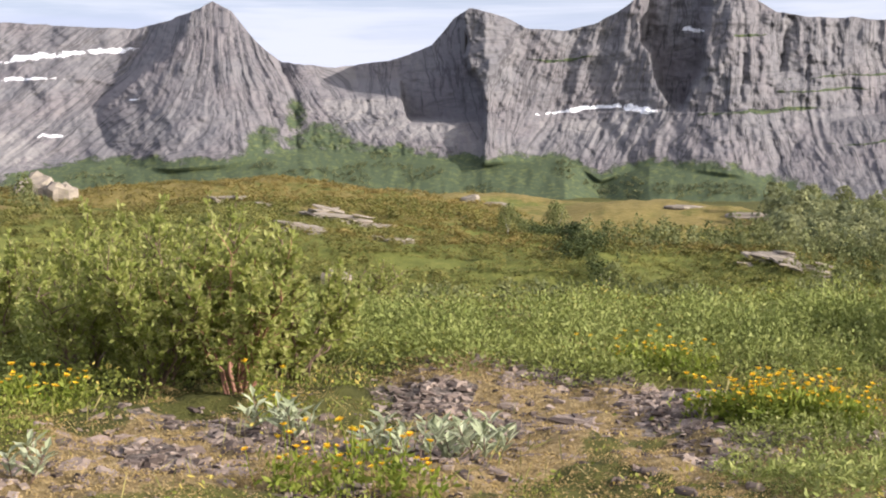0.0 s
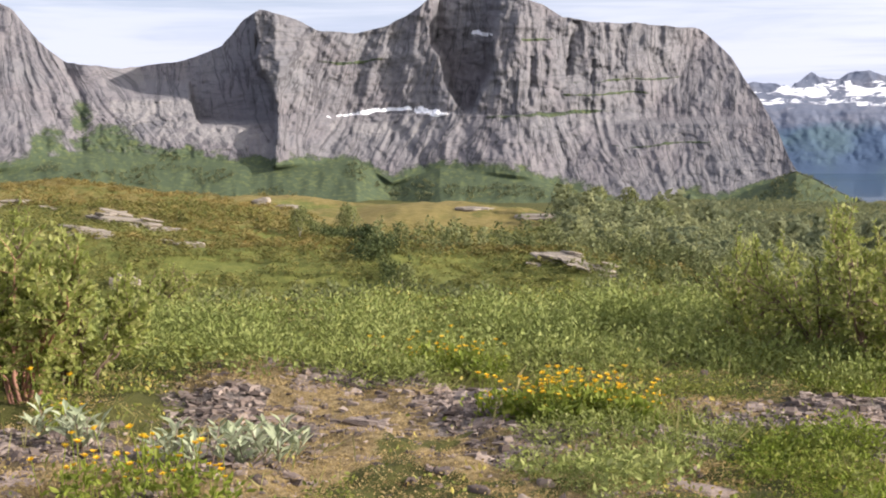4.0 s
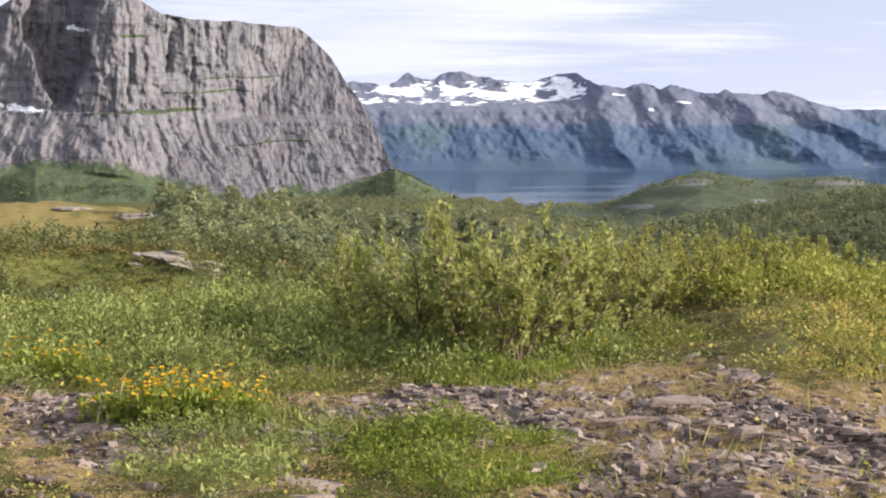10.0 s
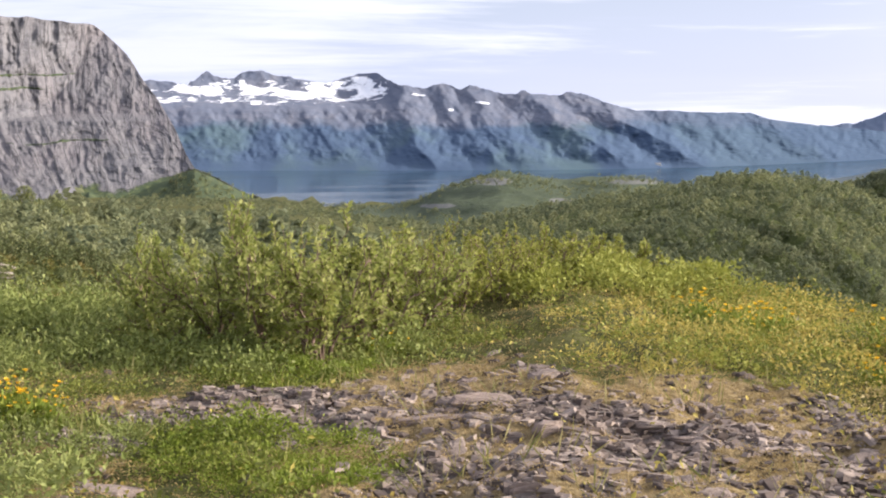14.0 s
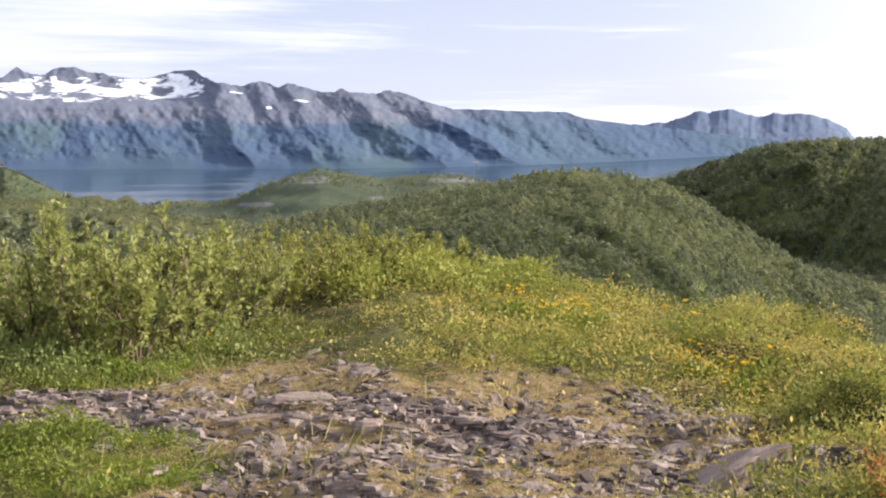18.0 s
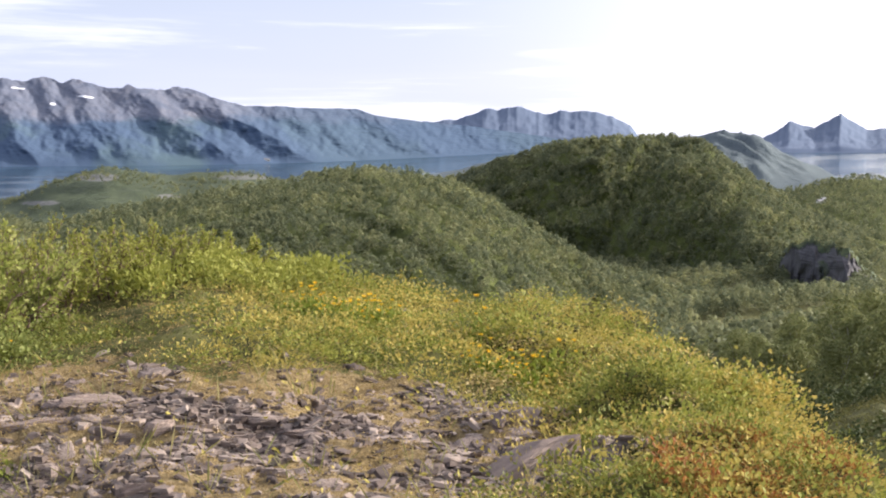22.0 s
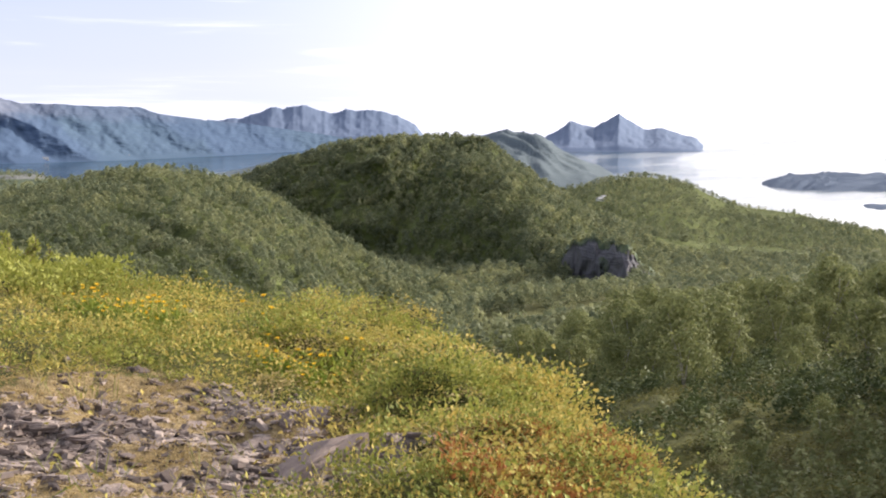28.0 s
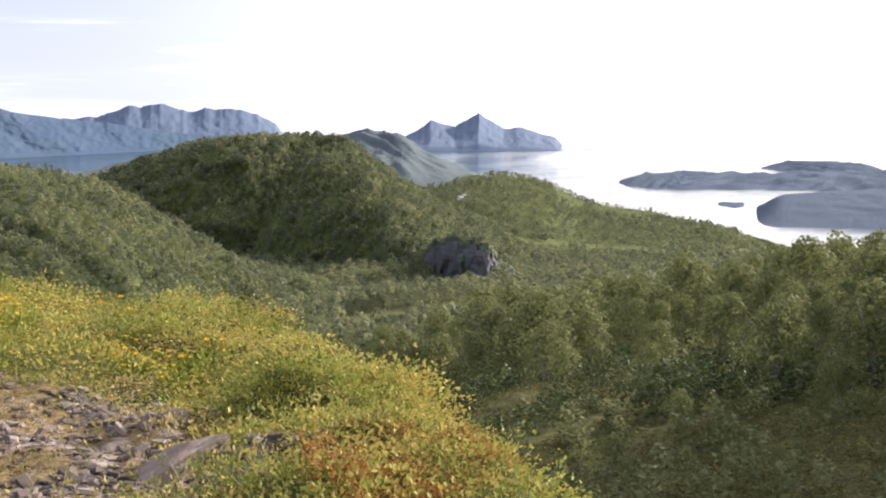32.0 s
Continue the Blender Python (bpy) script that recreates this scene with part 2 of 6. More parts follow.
def tundra():
    """The ground of the knoll and the near hillside: moss, heather, gravel and bare slate."""
    k = Nodes("tundra", 0.95, 0.12)
    a, b, f = k.noise(0.10, 7, 0.65), k.noise(1.7, 6, 0.7), k.noise(18.0, 6, 0.75)
    green = k.cols(b, (0.3, (0.075, 0.088, 0.022)), (0.5, (0.122, 0.134, 0.034)), (0.7, (0.180, 0.180, 0.050)))
    dry = k.cols(b, (0.3, (0.110, 0.095, 0.032)), (0.5, (0.185, 0.148, 0.050)), (0.72, (0.26, 0.200, 0.078)))
    d = k.math("ADD", k.attr("dry"), k.math("MULTIPLY_ADD", a, 2.4, -1.2))
    c = k.mix(k.ramp(k.math("ADD", d, k.math("MULTIPLY_ADD", b, 0.6, -0.3)), 0.35, 0.65), green, dry)
    moss = k.cols(f, (0.3, (0.10, 0.075, 0.036)), (0.5, (0.22, 0.160, 0.078)), (0.7, (0.36, 0.28, 0.15)))
    gravel = k.cols(f, (0.30, (0.050, 0.041, 0.036)), (0.50, (0.125, 0.104, 0.092)), (0.72, (0.28, 0.240, 0.21)))
    g = k.mix(k.ramp(k.math("ADD", k.attr("moss"), k.math("MULTIPLY_ADD", k.noise(6.0, 5, 0.7), 1.0, -0.5)), 0.35, 0.65), gravel, moss)
    # dark floor colour: heath, but also painted where shade falls under plants
    floor = k.cols(b, (0.3, (0.040, 0.043, 0.014)), (0.5, (0.075, 0.076, 0.023)), (0.72, (0.14, 0.13, 0.038)))
    c = k.mix(k.ramp(k.math("ADD", k.attr("wood"), k.math("MULTIPLY_ADD", a, 1.0, -0.5)), 0.3, 0.7), c, floor)
    r = k.math("ADD", k.attr("rock"), k.math("MULTIPLY_ADD", k.noise(2.2, 6, 0.75), 2.2, -1.1))
    c = k.mix(k.ramp(r, 0.4, 0.6), c, g)
    k.bump(k.math("ADD", f, k.math("MULTIPLY", b, 3.0)), 0.8, 0.03)
    return k.done(c)


def water():
    k = Nodes("fjord_water", 0.12, 0.5)
    k.b.inputs["IOR"].default_value = 1.33
    w = k.noise(0.08, 4, 0.6)
    k.put(k.b.inputs["Roughness"], k.math("MULTIPLY_ADD", k.ramp(k.noise(0.004, 4, 0.6, (0.4, 1.6, 1.0)), 0.4, 0.65), 0.10, 0.10))
    k.bump(w, 0.12, 0.5)
    return k.done((0.025, 0.055, 0.085))


M_ROCK, M_FAR, M_ISLE, M_TUNDRA, M_WATER = mountain_rock(), hazed_far_rock(), hazed_island_rock(), tundra(), water()
# copies of the heath with haze in their colour, for the farther hills
M_HEATH_MID = heath("hazed_cape_heath", 0.9, (0.105, 0.130, 0.150))
M_HEATH, M_HEATH_FAR, M_HEATH_HAZED = heath(), heath("hazed_far_heath", 0.5, (0.062, 0.082, 0.080)), heath("hazed_sea_heath", 0.88, (0.080, 0.106, 0.165))

# ---- noise on arrays ----


def lattice(i, j, seed):
    h = (i * 374761393 + j * 668265263 + seed * 974711) & 0x7FFFFFFF
    h = ((h ^ (h >> 13)) * 1274126177) & 0x7FFFFFFF
    return ((h ^ (h >> 16)) & 0xFFFF) / 65535.0


def value_noise(x, y, seed=0):
    i, j = np.floor(x).astype(np.int64), np.floor(y).astype(np.int64)
    u, v = x - i, y - j
    u, v = u * u * (3 - 2 * u), v * v * (3 - 2 * v)
    a, b = lattice(i, j, seed), lattice(i + 1, j, seed)
    c, d = lattice(i, j + 1, seed), lattice(i + 1, j + 1, seed)
    return (a * (1 - u) + b * u) * (1 - v) + (c * (1 - u) + d * u) * v - 0.5


def fbm(x, y, seed=0, octaves=5, gain=0.5):
    s, amp = 0.0, 1.0
    for o in range(octaves):
        s, amp = s + amp * value_noise(x * 2 ** o + 17.3 * o, y * 2 ** o - 9.1 * o, seed + o), amp * gain
    return s


def ridged(x, y, seed=0, octaves=4, gain=0.55):
    s, amp = 0.0, 1.0
    for o in range(octaves):
        s, amp = s + amp * (0.5 - 2 * np.abs(value_noise(x * 2 ** o + 5.7 * o, y * 2 ** o + 3.3 * o, seed + o))), amp * gain
    return s


def step(x, a, b):
    t = np.clip((x - a) / (b - a), 0, 1)
    return t * t * (3 - 2 * t)


def table(pts, x):
    return np.interp(x, [p[0] for p in pts], [p[1] for p in pts])


def xyz(az, r, z):
    a = np.radians(az)
    return np.stack([r * np.sin(a), r * np.cos(a), z], -1)


def grid_mesh(name, P, material, masks=None, closed=False, smooth=True):
    """A sheet from an array of places, columns by rows."""
    nc, nr = P.shape[:2]
    idx = np.arange(nc * nr).reshape(nc, nr)
    if closed:
        idx = np.concatenate([idx, idx[:1]], 0)
    q = np.stack([idx[:-1, :-1], idx[:-1, 1:], idx[1:, 1:], idx[1:, :-1]], -1).reshape(-1, 4)
    return raw_mesh(name, P.reshape(-1, 3), q, material, masks, smooth)


def raw_mesh(name, V, F, material, masks=None, smooth=False):
    """A mesh object from arrays: places, and faces that all have as many corners."""
    me = bpy.data.meshes.new(name)
    n, w = F.shape
    me.vertices.add(len(V))
    me.vertices.foreach_set("co", np.ascontiguousarray(V, dtype=np.float32).ravel())
    me.loops.add(n * w)
    me.loops.foreach_set("vertex_index", F.astype(np.int32).ravel())
    me.polygons.add(n)
    me.polygons.foreach_set("loop_start", np.arange(0, n * w, w, dtype=np.int32))
    me.polygons.foreach_set("use_smooth", np.full(n, smooth))
    for k, v in (masks or {}).items():
        at = me.attributes.new(k, "FLOAT", "POINT")
        at.data.foreach_set("value", np.ascontiguousarray(v, dtype=np.float32).ravel())
    me.update(calc_edges=True)
    me.materials.append(material)
    return new(name, me)


def el_z(r, el):
    return EYE + r * np.tan(np.radians(el))


def sea_z(r):
    return SEA + 60 * step(r, 3000, 4950)


# ---- ground ----
EDGE_R = [(-180, 9), (-40, 11), (-16, 11.5), (30, 13), (34.5, 14), (41, 12.7), (45, 12.3), (49.8, 11.5), (51.2, 10.4), (52.5, 9.3),
          (55.4, 7.8), (56.7, 6.8), (59, 5.9), (63, 5.2), (80, 5), (180, 9)]
EDGE_Z = [(-180, 0), (30, 0.05), (34.5, 0.17), (39.3, 0.08), (45, 0), (180, 0)]
HOLLOW_R = [(-180, 40), (20, 38), (30, 45), (38, 42), (44, 24), (50, 17), (55, 13), (60, 12), (80, 12), (180, 40)]
HOLLOW_Z = [(-180, -3.6), (20, -3.9), (30, -6), (38, -9), (44, -5.6), (50, -4.2), (55, -3.6), (60, -3.4), (80, -3.4), (180, -3.6)]
CREST_R = [(-180, 85), (16, 85), (28, 130), (40, 120), (52, 90), (60, 72), (80, 70), (180, 85)]
# crest and valley rise past azimuth 76, unseen, added to shade the hollow
CREST_EL = [(-180, -1.9), (-16, -1.9), (-11, -1.96), (-8, -1.78), (-1.8, -2.02), (1.4, -2.28), (4.5, -2.6), (8.7, -2.84), (12.7, -3.1),
            (16, -3.9), (21, -5.0), (28, -5.6), (40, -10.6), (52, -10.2), (60, -8.9), (70, -7.6), (76, -6.6), (85, -3.0), (100, 0.0), (130, -1), (180, -2)]
VALLEY_R = [(-180, 280), (40, 300), (55, 260), (62, 170), (80, 150), (180, 280)]
VALLEY_Z = [(-180, -25), (16, -25), (28, -38), (40, -42), (55, -32), (62, -20), (70, -14.5), (76, -12), (85, -2), (100, 10), (130, 0), (180, -25)]

FLOOR_Z = [(-180, -40), (20, -42), (28, -50), (36, -60), (180, -60)]
SHORE_Z = [(-180, -58), (20, -60), (25, -65), (28, -71), (34, -78), (80, -84), (180, -60)]


def ground_height(az, r):
    """Height of the land, without its hummocks, at azimuth and distance."""
    cr = table(CREST_R, az)
    ks = [(np.full_like(az, 0.3), np.zeros_like(az)), (np.full_like(az, 3.5), np.zeros_like(az)),
          (table(EDGE_R, az), table(EDGE_Z, az)), (table(HOLLOW_R, az), table(HOLLOW_Z, az)), (cr, el_z(cr, table(CREST_EL, az))),
          (table(VALLEY_R, az), table(VALLEY_Z, az)), (np.full_like(az, 800.0), table(FLOOR_Z, az)),
          (np.full_like(az, 1500.0), table(SHORE_Z, az)), (np.full_like(az, 4940.0), np.full_like(az, -90.0))]
    X = [np.log(k[0]) for k in ks]
    Z = [k[1] for k in ks]
    D = [(Z[i + 1] - Z[i]) / (X[i + 1] - X[i]) for i in range(len(ks) - 1)]
    S = [np.zeros_like(az)]
    for i in range(1, len(ks) - 1):
        p, q = D[i - 1], D[i]
        S.append(np.where(p * q > 0, 2 * p * q / np.where(np.abs(p + q) < 1e-9, 1e-9, p + q), 0))
    S.append(D[-1])
    x, z = np.log(np.maximum(r, 0.3)), np.zeros_like(az)
    for i in range(len(ks) - 1):
        h = X[i + 1] - X[i]
        t = (x - X[i]) / h
        hz = (Z[i] * (1 + 2 * t) * (1 - t) ** 2 + S[i] * h * t * (1 - t) ** 2 + Z[i + 1] * t * t * (3 - 2 * t) + S[i + 1] * h * t * t * (t - 1))
        z = np.where((t >= 0) & (t <= 1), hz, z)
    return z


def hummocks(az, r):
    x, y = r * np.sin(np.radians(az)), r * np.cos(np.radians(az))
    near = step(r, 3, 6)
    h = near * (0.10 * fbm(x * 0.55, y * 0.55, 3, 5) + 0.085 * fbm(x * 3.1, y * 3.1, 4, 4))
    h = h + 0.42 * fbm(x * 1.5, y * 1.5, 8, 4) * step(az, 42, 50) * (1 - step(az, 62, 70)) * step(r, 5.5, 7) * (1 - step(r, 11, 15))
    h = h + 0.55 * ridged(x * 0.10 + 0.05 * y, y * 0.34, 9, 3) * step(az, 46, 54) * step(r, 13, 20) * (1 - step(r, 70, 110))
    h = h + step(r, 16, 40) * (1.5 * fbm(x * 0.07, y * 0.07, 5, 6, 0.55)) + step(r, 120, 400) * 9 * fbm(x * 0.008, y * 0.008, 6, 5)
    return h


def land(az, r):
    az, r = np.asarray(az, dtype=float), np.asarray(r, dtype=float)
    return ground_height(az, r) + hummocks(az, r)


# bare, stony patches of the knoll: azimuth, distance, half widths (degrees, metres)
STONY = [(-10, 6.7, 7, 1.0), (4, 7.6, 6, 1.2), (0, 6.4, 7, 0.8), (13, 6.6, 4, 0.8), (24, 8.0, 5.5, 0.9), (31, 7.6, 7, 1.6), (30, 6.2, 9, 0.7), (38, 6.7, 8, 1.3),
         (44, 7.3, 4, 1.2), (47, 6.2, 5, 0.5), (42.5, 6.8, 4.5, 0.9)]


def stony(az, r):
    m = np.zeros_like(az)
    x, y = r * np.sin(np.radians(az)), r * np.cos(np.radians(az))
    az, r = az + 7 * fbm(x * 0.9, y * 0.9, 15, 4), r + 1.3 * fbm(x * 0.9 + 40, y * 0.9, 16, 4)
    for a, d, wa, wr in STONY:
        m = np.maximum(m, 1.25 - 0.75 * (((az - a) / wa) ** 2 + ((r - d) / wr) ** 2))
    return np.clip(m, 0, 1)


def mossy(x, y):
    """Where cushions of dry moss have grown over the gravel."""
    return step(fbm(x * 1.7, y * 1.7, 88, 5, 0.6), -0.24, 0.04)


def build_ground():
    az = np.concatenate([np.arange(-178, -20, 6.0), np.arange(-19.0, 77.0, 0.18), np.arange(80, 180, 6.0)])
    rr = np.concatenate([[0.0, 0.3, 1.5, 3.0, 4.5], np.geomspace(5.2, 16, 120), np.geomspace(16.2, 130, 110), np.geomspace(134, 1600, 60), [2200, 3500, 4940]])
    A, R = np.meshgrid(az, rr, indexing="ij")
    P = xyz(A, R, land(A, R))
    x, y = P[..., 0], P[..., 1]
    rock = stony(A, R)
    dry = np.where(R < 16, 0.25 + 0.5 * step(A, 30, 46), np.where(A < 24, 0.75 * step(np.degrees(np.arctan2(land(A, R) - EYE, R)) - table(CREST_EL, A), -1.5, -0.4) * (1 - step(A, 10, 24)) - 0.15, 0.15))
    # wood mask paints in shade under the plant carpet and in the hollow
    tagged(grid_mesh("ground", P, M_TUNDRA, {"rock": rock, "dry": dry, "moss": mossy(x, y), "wood": np.where(R < 14, 0.7, 0) + np.where(A < 20, step(R, 95, 130), np.where(A > 48, step(R, 9, 14), step(R, 15, 26)))}, closed=True), "mossy stony knoll, heath hillside and valley floor", "ground", kind="structure")


build_ground()

# ---- fjord and sea ----
A, R = np.meshgrid(np.arange(0, 360, 3.0), np.concatenate([[600], np.geomspace(700, 4945, 50)]), indexing="ij")
tagged(grid_mesh("water", xyz(A, R, sea_z(R)), M_WATER, closed=True), "calm bright fjord and open sea water", "water", kind="structure")

# ---- hills and mountains ----


class Slope:
    """One hill or mountain: a sheet in azimuth and distance from its foot over the crest and down behind."""

    def __init__(self, az, el, rc, rf, zf, rows=70, back=0.35, curve=0.8, rough=0.03, lumps=0.0, seed=1, steepness=1.0):
        s = np.concatenate([np.linspace(0, 1, rows), 1 + np.linspace(0.06, 1.0, 10)])
        A, S = np.meshgrid(az, s, indexing="ij")
        zc = el_z(rc, el)[:, None]
        rc, rf, zf = rc[:, None] + 0 * S, np.broadcast_to(rf, az.shape)[:, None] + 0 * S, np.broadcast_to(zf, az.shape)[:, None] + 0 * S
        t = np.clip(S, 0, 1)
        b = np.clip(S - 1, 0, 1)
        R = rf + (rc - rf) * t ** steepness + (rc - rf) * back * b * 2
        Z = zf + (zc - zf) * np.sin(t * math.pi / 2) ** curve + (zf - zc) * step(b, 0, 1)
        self.A, self.S, self.R, self.Z, self.t = A, S, R, Z, t
        x, y = R * np.sin(np.radians(A)), R * np.cos(np.radians(A))
        hgt = np.maximum(zc - zf, 1.0)
        k = 3.0 / (rc - rf)
        if lumps:
            self.R = R - lumps * hgt * fbm(x * k, y * k * 0.4 + Z * k, seed, 5) * step(t, 0, 0.2) * (1 - step(t, 0.93, 1))
        self.Z = Z + rough * hgt * fbm(x * k * 4, y * k * 4, seed + 9, 5) * step(t, 0.0, 0.2) * (1 - 0.8 * step(t, 0.85, 1) * (b < 0.01))

    def mesh(self, name, material, masks):
        return grid_mesh(name, xyz(self.A, self.R, self.Z), material, masks)

    def at(self, u, v):
        """Places at parts u of the azimuths and v of the front."""
        nc, nr = self.A.shape
        nf = (self.S[0] <= 1.0).sum()
        i, j = u * (nc - 1.001), v * (nf - 1.001)
        i0, j0 = i.astype(int), j.astype(int)
        fi, fj = i - i0, j - j0

        def g(M):
            return (M[i0, j0] * (1 - fi) + M[i0 + 1, j0] * fi) * (1 - fj) + (M[i0, j0 + 1] * (1 - fi) + M[i0 + 1, j0 + 1] * fi) * fj
        return xyz(g(self.A), g(self.R), g(self.Z))


CLIFF_TOP = [(-24, 3.6), (-20, 4.0), (-15.9, 4.19), (-12.9, 4.08), (-11.1, 4.02), (-9.9, 4.37), (-9.1, 4.68), (-8.4, 5.03), (-7.7, 4.7), (-7.1, 3.89), (-6.5, 3.28),
             (-5.9, 2.87), (-4.0, 2.64), (-1.7, 2.97), (-0.4, 3.48), (0.4, 4.41), (1.0, 4.81), (2.0, 4.6), (3.1, 4.08), (4.5, 3.97), (5.7, 4.26),
             (6.6, 4.76), (7.2, 5.22), (8.4, 5.53), (10.0, 5.41), (11.4, 4.98), (12.1, 4.53), (13.5, 4.34), (14.9, 4.29), (16.2, 4.12),
             (17.1, 4.07), (17.6, 3.66), (18.2, 3.03), (18.6, 2.41), (19.3, 1.38), (19.9, 0.35), (20.3, -0.6), (20.6, -1.1), (21.3, -1.39), (22.4, -1.98),
             (23.4, -2.33), (24.4, -2.56), (25.7, -2.72), (27, -2.95)]
CLIFF_FOOT = [(-24, -1.2), (-16, -1.19), (-13, -0.81), (-10, -1.04), (-8, -0.9), (-6.3, -0.5), (-5.5, -0.4), (-4.2, -0.4), (-2.8, -0.5), (-0.7, -0.67), (1.2, -0.88),
              (4.5, -0.68), (5.8, -1.52), (7.6, -0.94), (10.7, -1.31), (13.7, -2.1), (14.9, -2.52), (15.9, -2.55), (16.8, -1.93), (17.6, -2.25), (19.3, -1.62), (20.6, -1.1), (27, 0)]
# the prow of the second peak, the dark gully beside the third and the outline of the first: azimuths by elevation
PROW_EDGE = [(-1.5, 1.5), (-0.3, 1.5), (1.0, 1.62), (2.0, 1.42), (3.0, 1.02), (3.8, 0.98), (4.8, 0.9), (6, 0.9)]
GULLY_LEFT = [(0.9, 8.6), (1.3, 8.25), (2.0, 7.85), (3.1, 7.55), (3.6, 7.15), (4.9, 7.3), (6, 7.4)]
GULLY_RIGHT = [(0.9, 8.9), (1.3, 9.05), (1.8, 9.3), (2.4, 9.55), (6, 9.8)]
CONE_LEFT = [(-1.2, -14.6), (0.0, -13.6), (1.0, -12.4), (2.0, -11.3), (3.1, -10.0), (3.9, -9.3), (4.6, -9.1), (5.0, -8.6), (6, -8.4)]
CONE_RIGHT = [(-1.2, -2.6), (0.0, -3.8), (1.0, -5.2), (1.8, -5.8), (3.1, -6.35), (3.9, -7.2), (4.6, -7.75), (5.0, -8.2), (6, -8.3)]
SNOW = [(-14.7, 2.98, 1.6, 0.13, 0.12), (-12.2, 3.25, 0.9, 0.12, 0.05), (-15.2, 2.2, 1.3, 0.09, 0.0), (-14.2, 0.17, 0.5, 0.08, 0.0), (9.1, 3.96, 0.42, 0.10, -0.05),
        (5.4, 1.12, 1.6, 0.09, 0.12), (7.2, 1.08, 0.7, 0.16, -0.22), (-11.2, 1.5, 0.3, 0.05, 0.1)]


APRON = []


def build_cliff():
    az = np.concatenate([np.arange(-24, -17, 0.2), np.arange(-17, 21, 0.045), np.arange(21, 27, 0.08)])
    top = table(CLIFF_TOP, az) + 0.05 * fbm(az * 2.5, az * 0, 31, 5) * step(-az, -20.5, -19.5)
    foot = np.minimum(table(CLIFF_FOOT, az), top - 0.02)
    ns, nc = 40, 150
    e = np.concatenate([-4.2 + (foot + 4.2)[:, None] * np.linspace(0, 1, ns)[None],
                        foot[:, None] + (top - foot)[:, None] * np.linspace(1 / nc, 1, nc)[None]], 1)
    A = np.repeat(az[:, None], e.shape[1], 1)
    E = np.maximum(e, foot[:, None])
    W = A + 0.28 * fbm(A * 1.1, E * 1.1, 77, 5)
    # the bowl and the slabbed ridge that stand farthest back
    slab = 1830 + 62 * E + 30 * fbm(A * 0.5, E * 0.8, 71, 4)
    headwall = 1775 + 45 * E + table([(-6, 0), (-4.6, 20), (-4.0, 70), (-3.2, 150), (-1.3, 130), (0.3, 85), (1.5, 40)], W) * step(E, 1.5 - 0.9 * step(W, -1.6, -1.2), 2.3 - 1.4 * step(W, -1.6, -1.2))
    back = slab + (headwall - slab) * step(A, -7, -5)
    # the cone of the first peak
    cl, cr = table(CONE_LEFT, E), table(CONE_RIGHT, E)
    cone = 1700 + 48 * (E + 1) + 5 * (W + 8.0) ** 2 + (22 + 55 * step(E, 1.3, 2.2)) * np.maximum(cl - W, 0) + (60 + 180 * step(E, 1.5, 2.5)) * np.maximum(W - cr, 0)
    # the great wall: steep above its terrace, less so below it
    shelf = 1.0 + 0.12 * fbm(A * 0.8, A * 0, 73, 3) - 0.35 * step(A, 15, 20)
    wall = 1790 + np.where(E > shelf, 13 * (E - shelf) + 14, 34 * (E - shelf))
    wall = wall + table([(0, 0), (1.6, -25), (2.6, 0), (4.5, 30), (6.0, 26), (7.2, 8), (9.8, -22), (10.4, -26), (12, 5), (14, 35), (16, 85), (18, 165), (21, 270), (27, 330)], W)
    gl, gr = table(GULLY_LEFT, E), table(GULLY_RIGHT, E)
    wall = wall + 85 * step(W, gl - 0.05, gl + 0.25) * (1 - step(W, gr - 0.45, gr + 0.05)) * step(E, 0.95, 1.5)
    wall = wall + 700 * np.maximum(table(PROW_EDGE, E) - W, 0)
    # smaller slots high in the wall, dark on the side away from the sun
    for a0, e0, w, h, d in ((12.55, 3.4, 0.30, 1.0, 15), (14.3, 3.5, 0.32, 0.9, 14), (15.7, 3.7, 0.16, 0.6, 10), (16.9, 3.3, 0.2, 1.0, 12), (10.9, 2.2, 0.12, 0.9, 8), (13.2, 2.3, 0.10, 0.7, 7), (16.5, 1.9, 0.12, 1.2, 8), (17.6, 2.2, 0.12, 1.4, 8), (-6.7, 1.7, 0.10, 0.8, 8), (-8.4, 0.7, 0.10, 0.5, 8)):
        u = (W - a0 - 0.10 * (E - e0)) / w
        wall = wall + d * np.clip((u + 1) * 3, 0, 1) * np.clip((1 - u) * 0.5, 0, 1) * (np.abs(E - e0) < h)
    R = np.minimum(np.minimum(back, cone), wall)
    # strata: k > 0 leans down to the right
    k_top = table([(-24, -1.3), (-11.5, -1.25), (-9.5, -0.5), (-8.4, 0.0), (-7, 0.45), (-4.5, 0.7), (-3, 0.1), (1.4, 0.05), (3, -0.35), (6.5, -0.30), (9.5, 0.0), (20, 0.08)], A)
    k_low = table([(-24, -1.3), (-10, -1.2), (-8, -0.2), (-5, 0.8), (1.5, 0.3), (3, -0.5), (8.5, -0.42), (11, 0.15), (14, 0.40), (18, 0.25), (21, 0.1)], A)
    up = step(E, shelf - 0.15, shelf + 0.15)
    bend = fbm(A * 0.9, e * 0.9, 88, 5)
    sl = A + (k_low + (k_top - k_low) * up) * (E - 1.0) + 0.22 * bend
    c = np.clip((e - foot[:, None]) / (top - foot)[:, None], 0, 1)
    wallness = step(c, 0.0, 0.12)
    amp = 0.35 + 0.9 * np.clip(fbm(A * 0.45, e * 0.7, 90, 4) + 0.5, 0, 1)
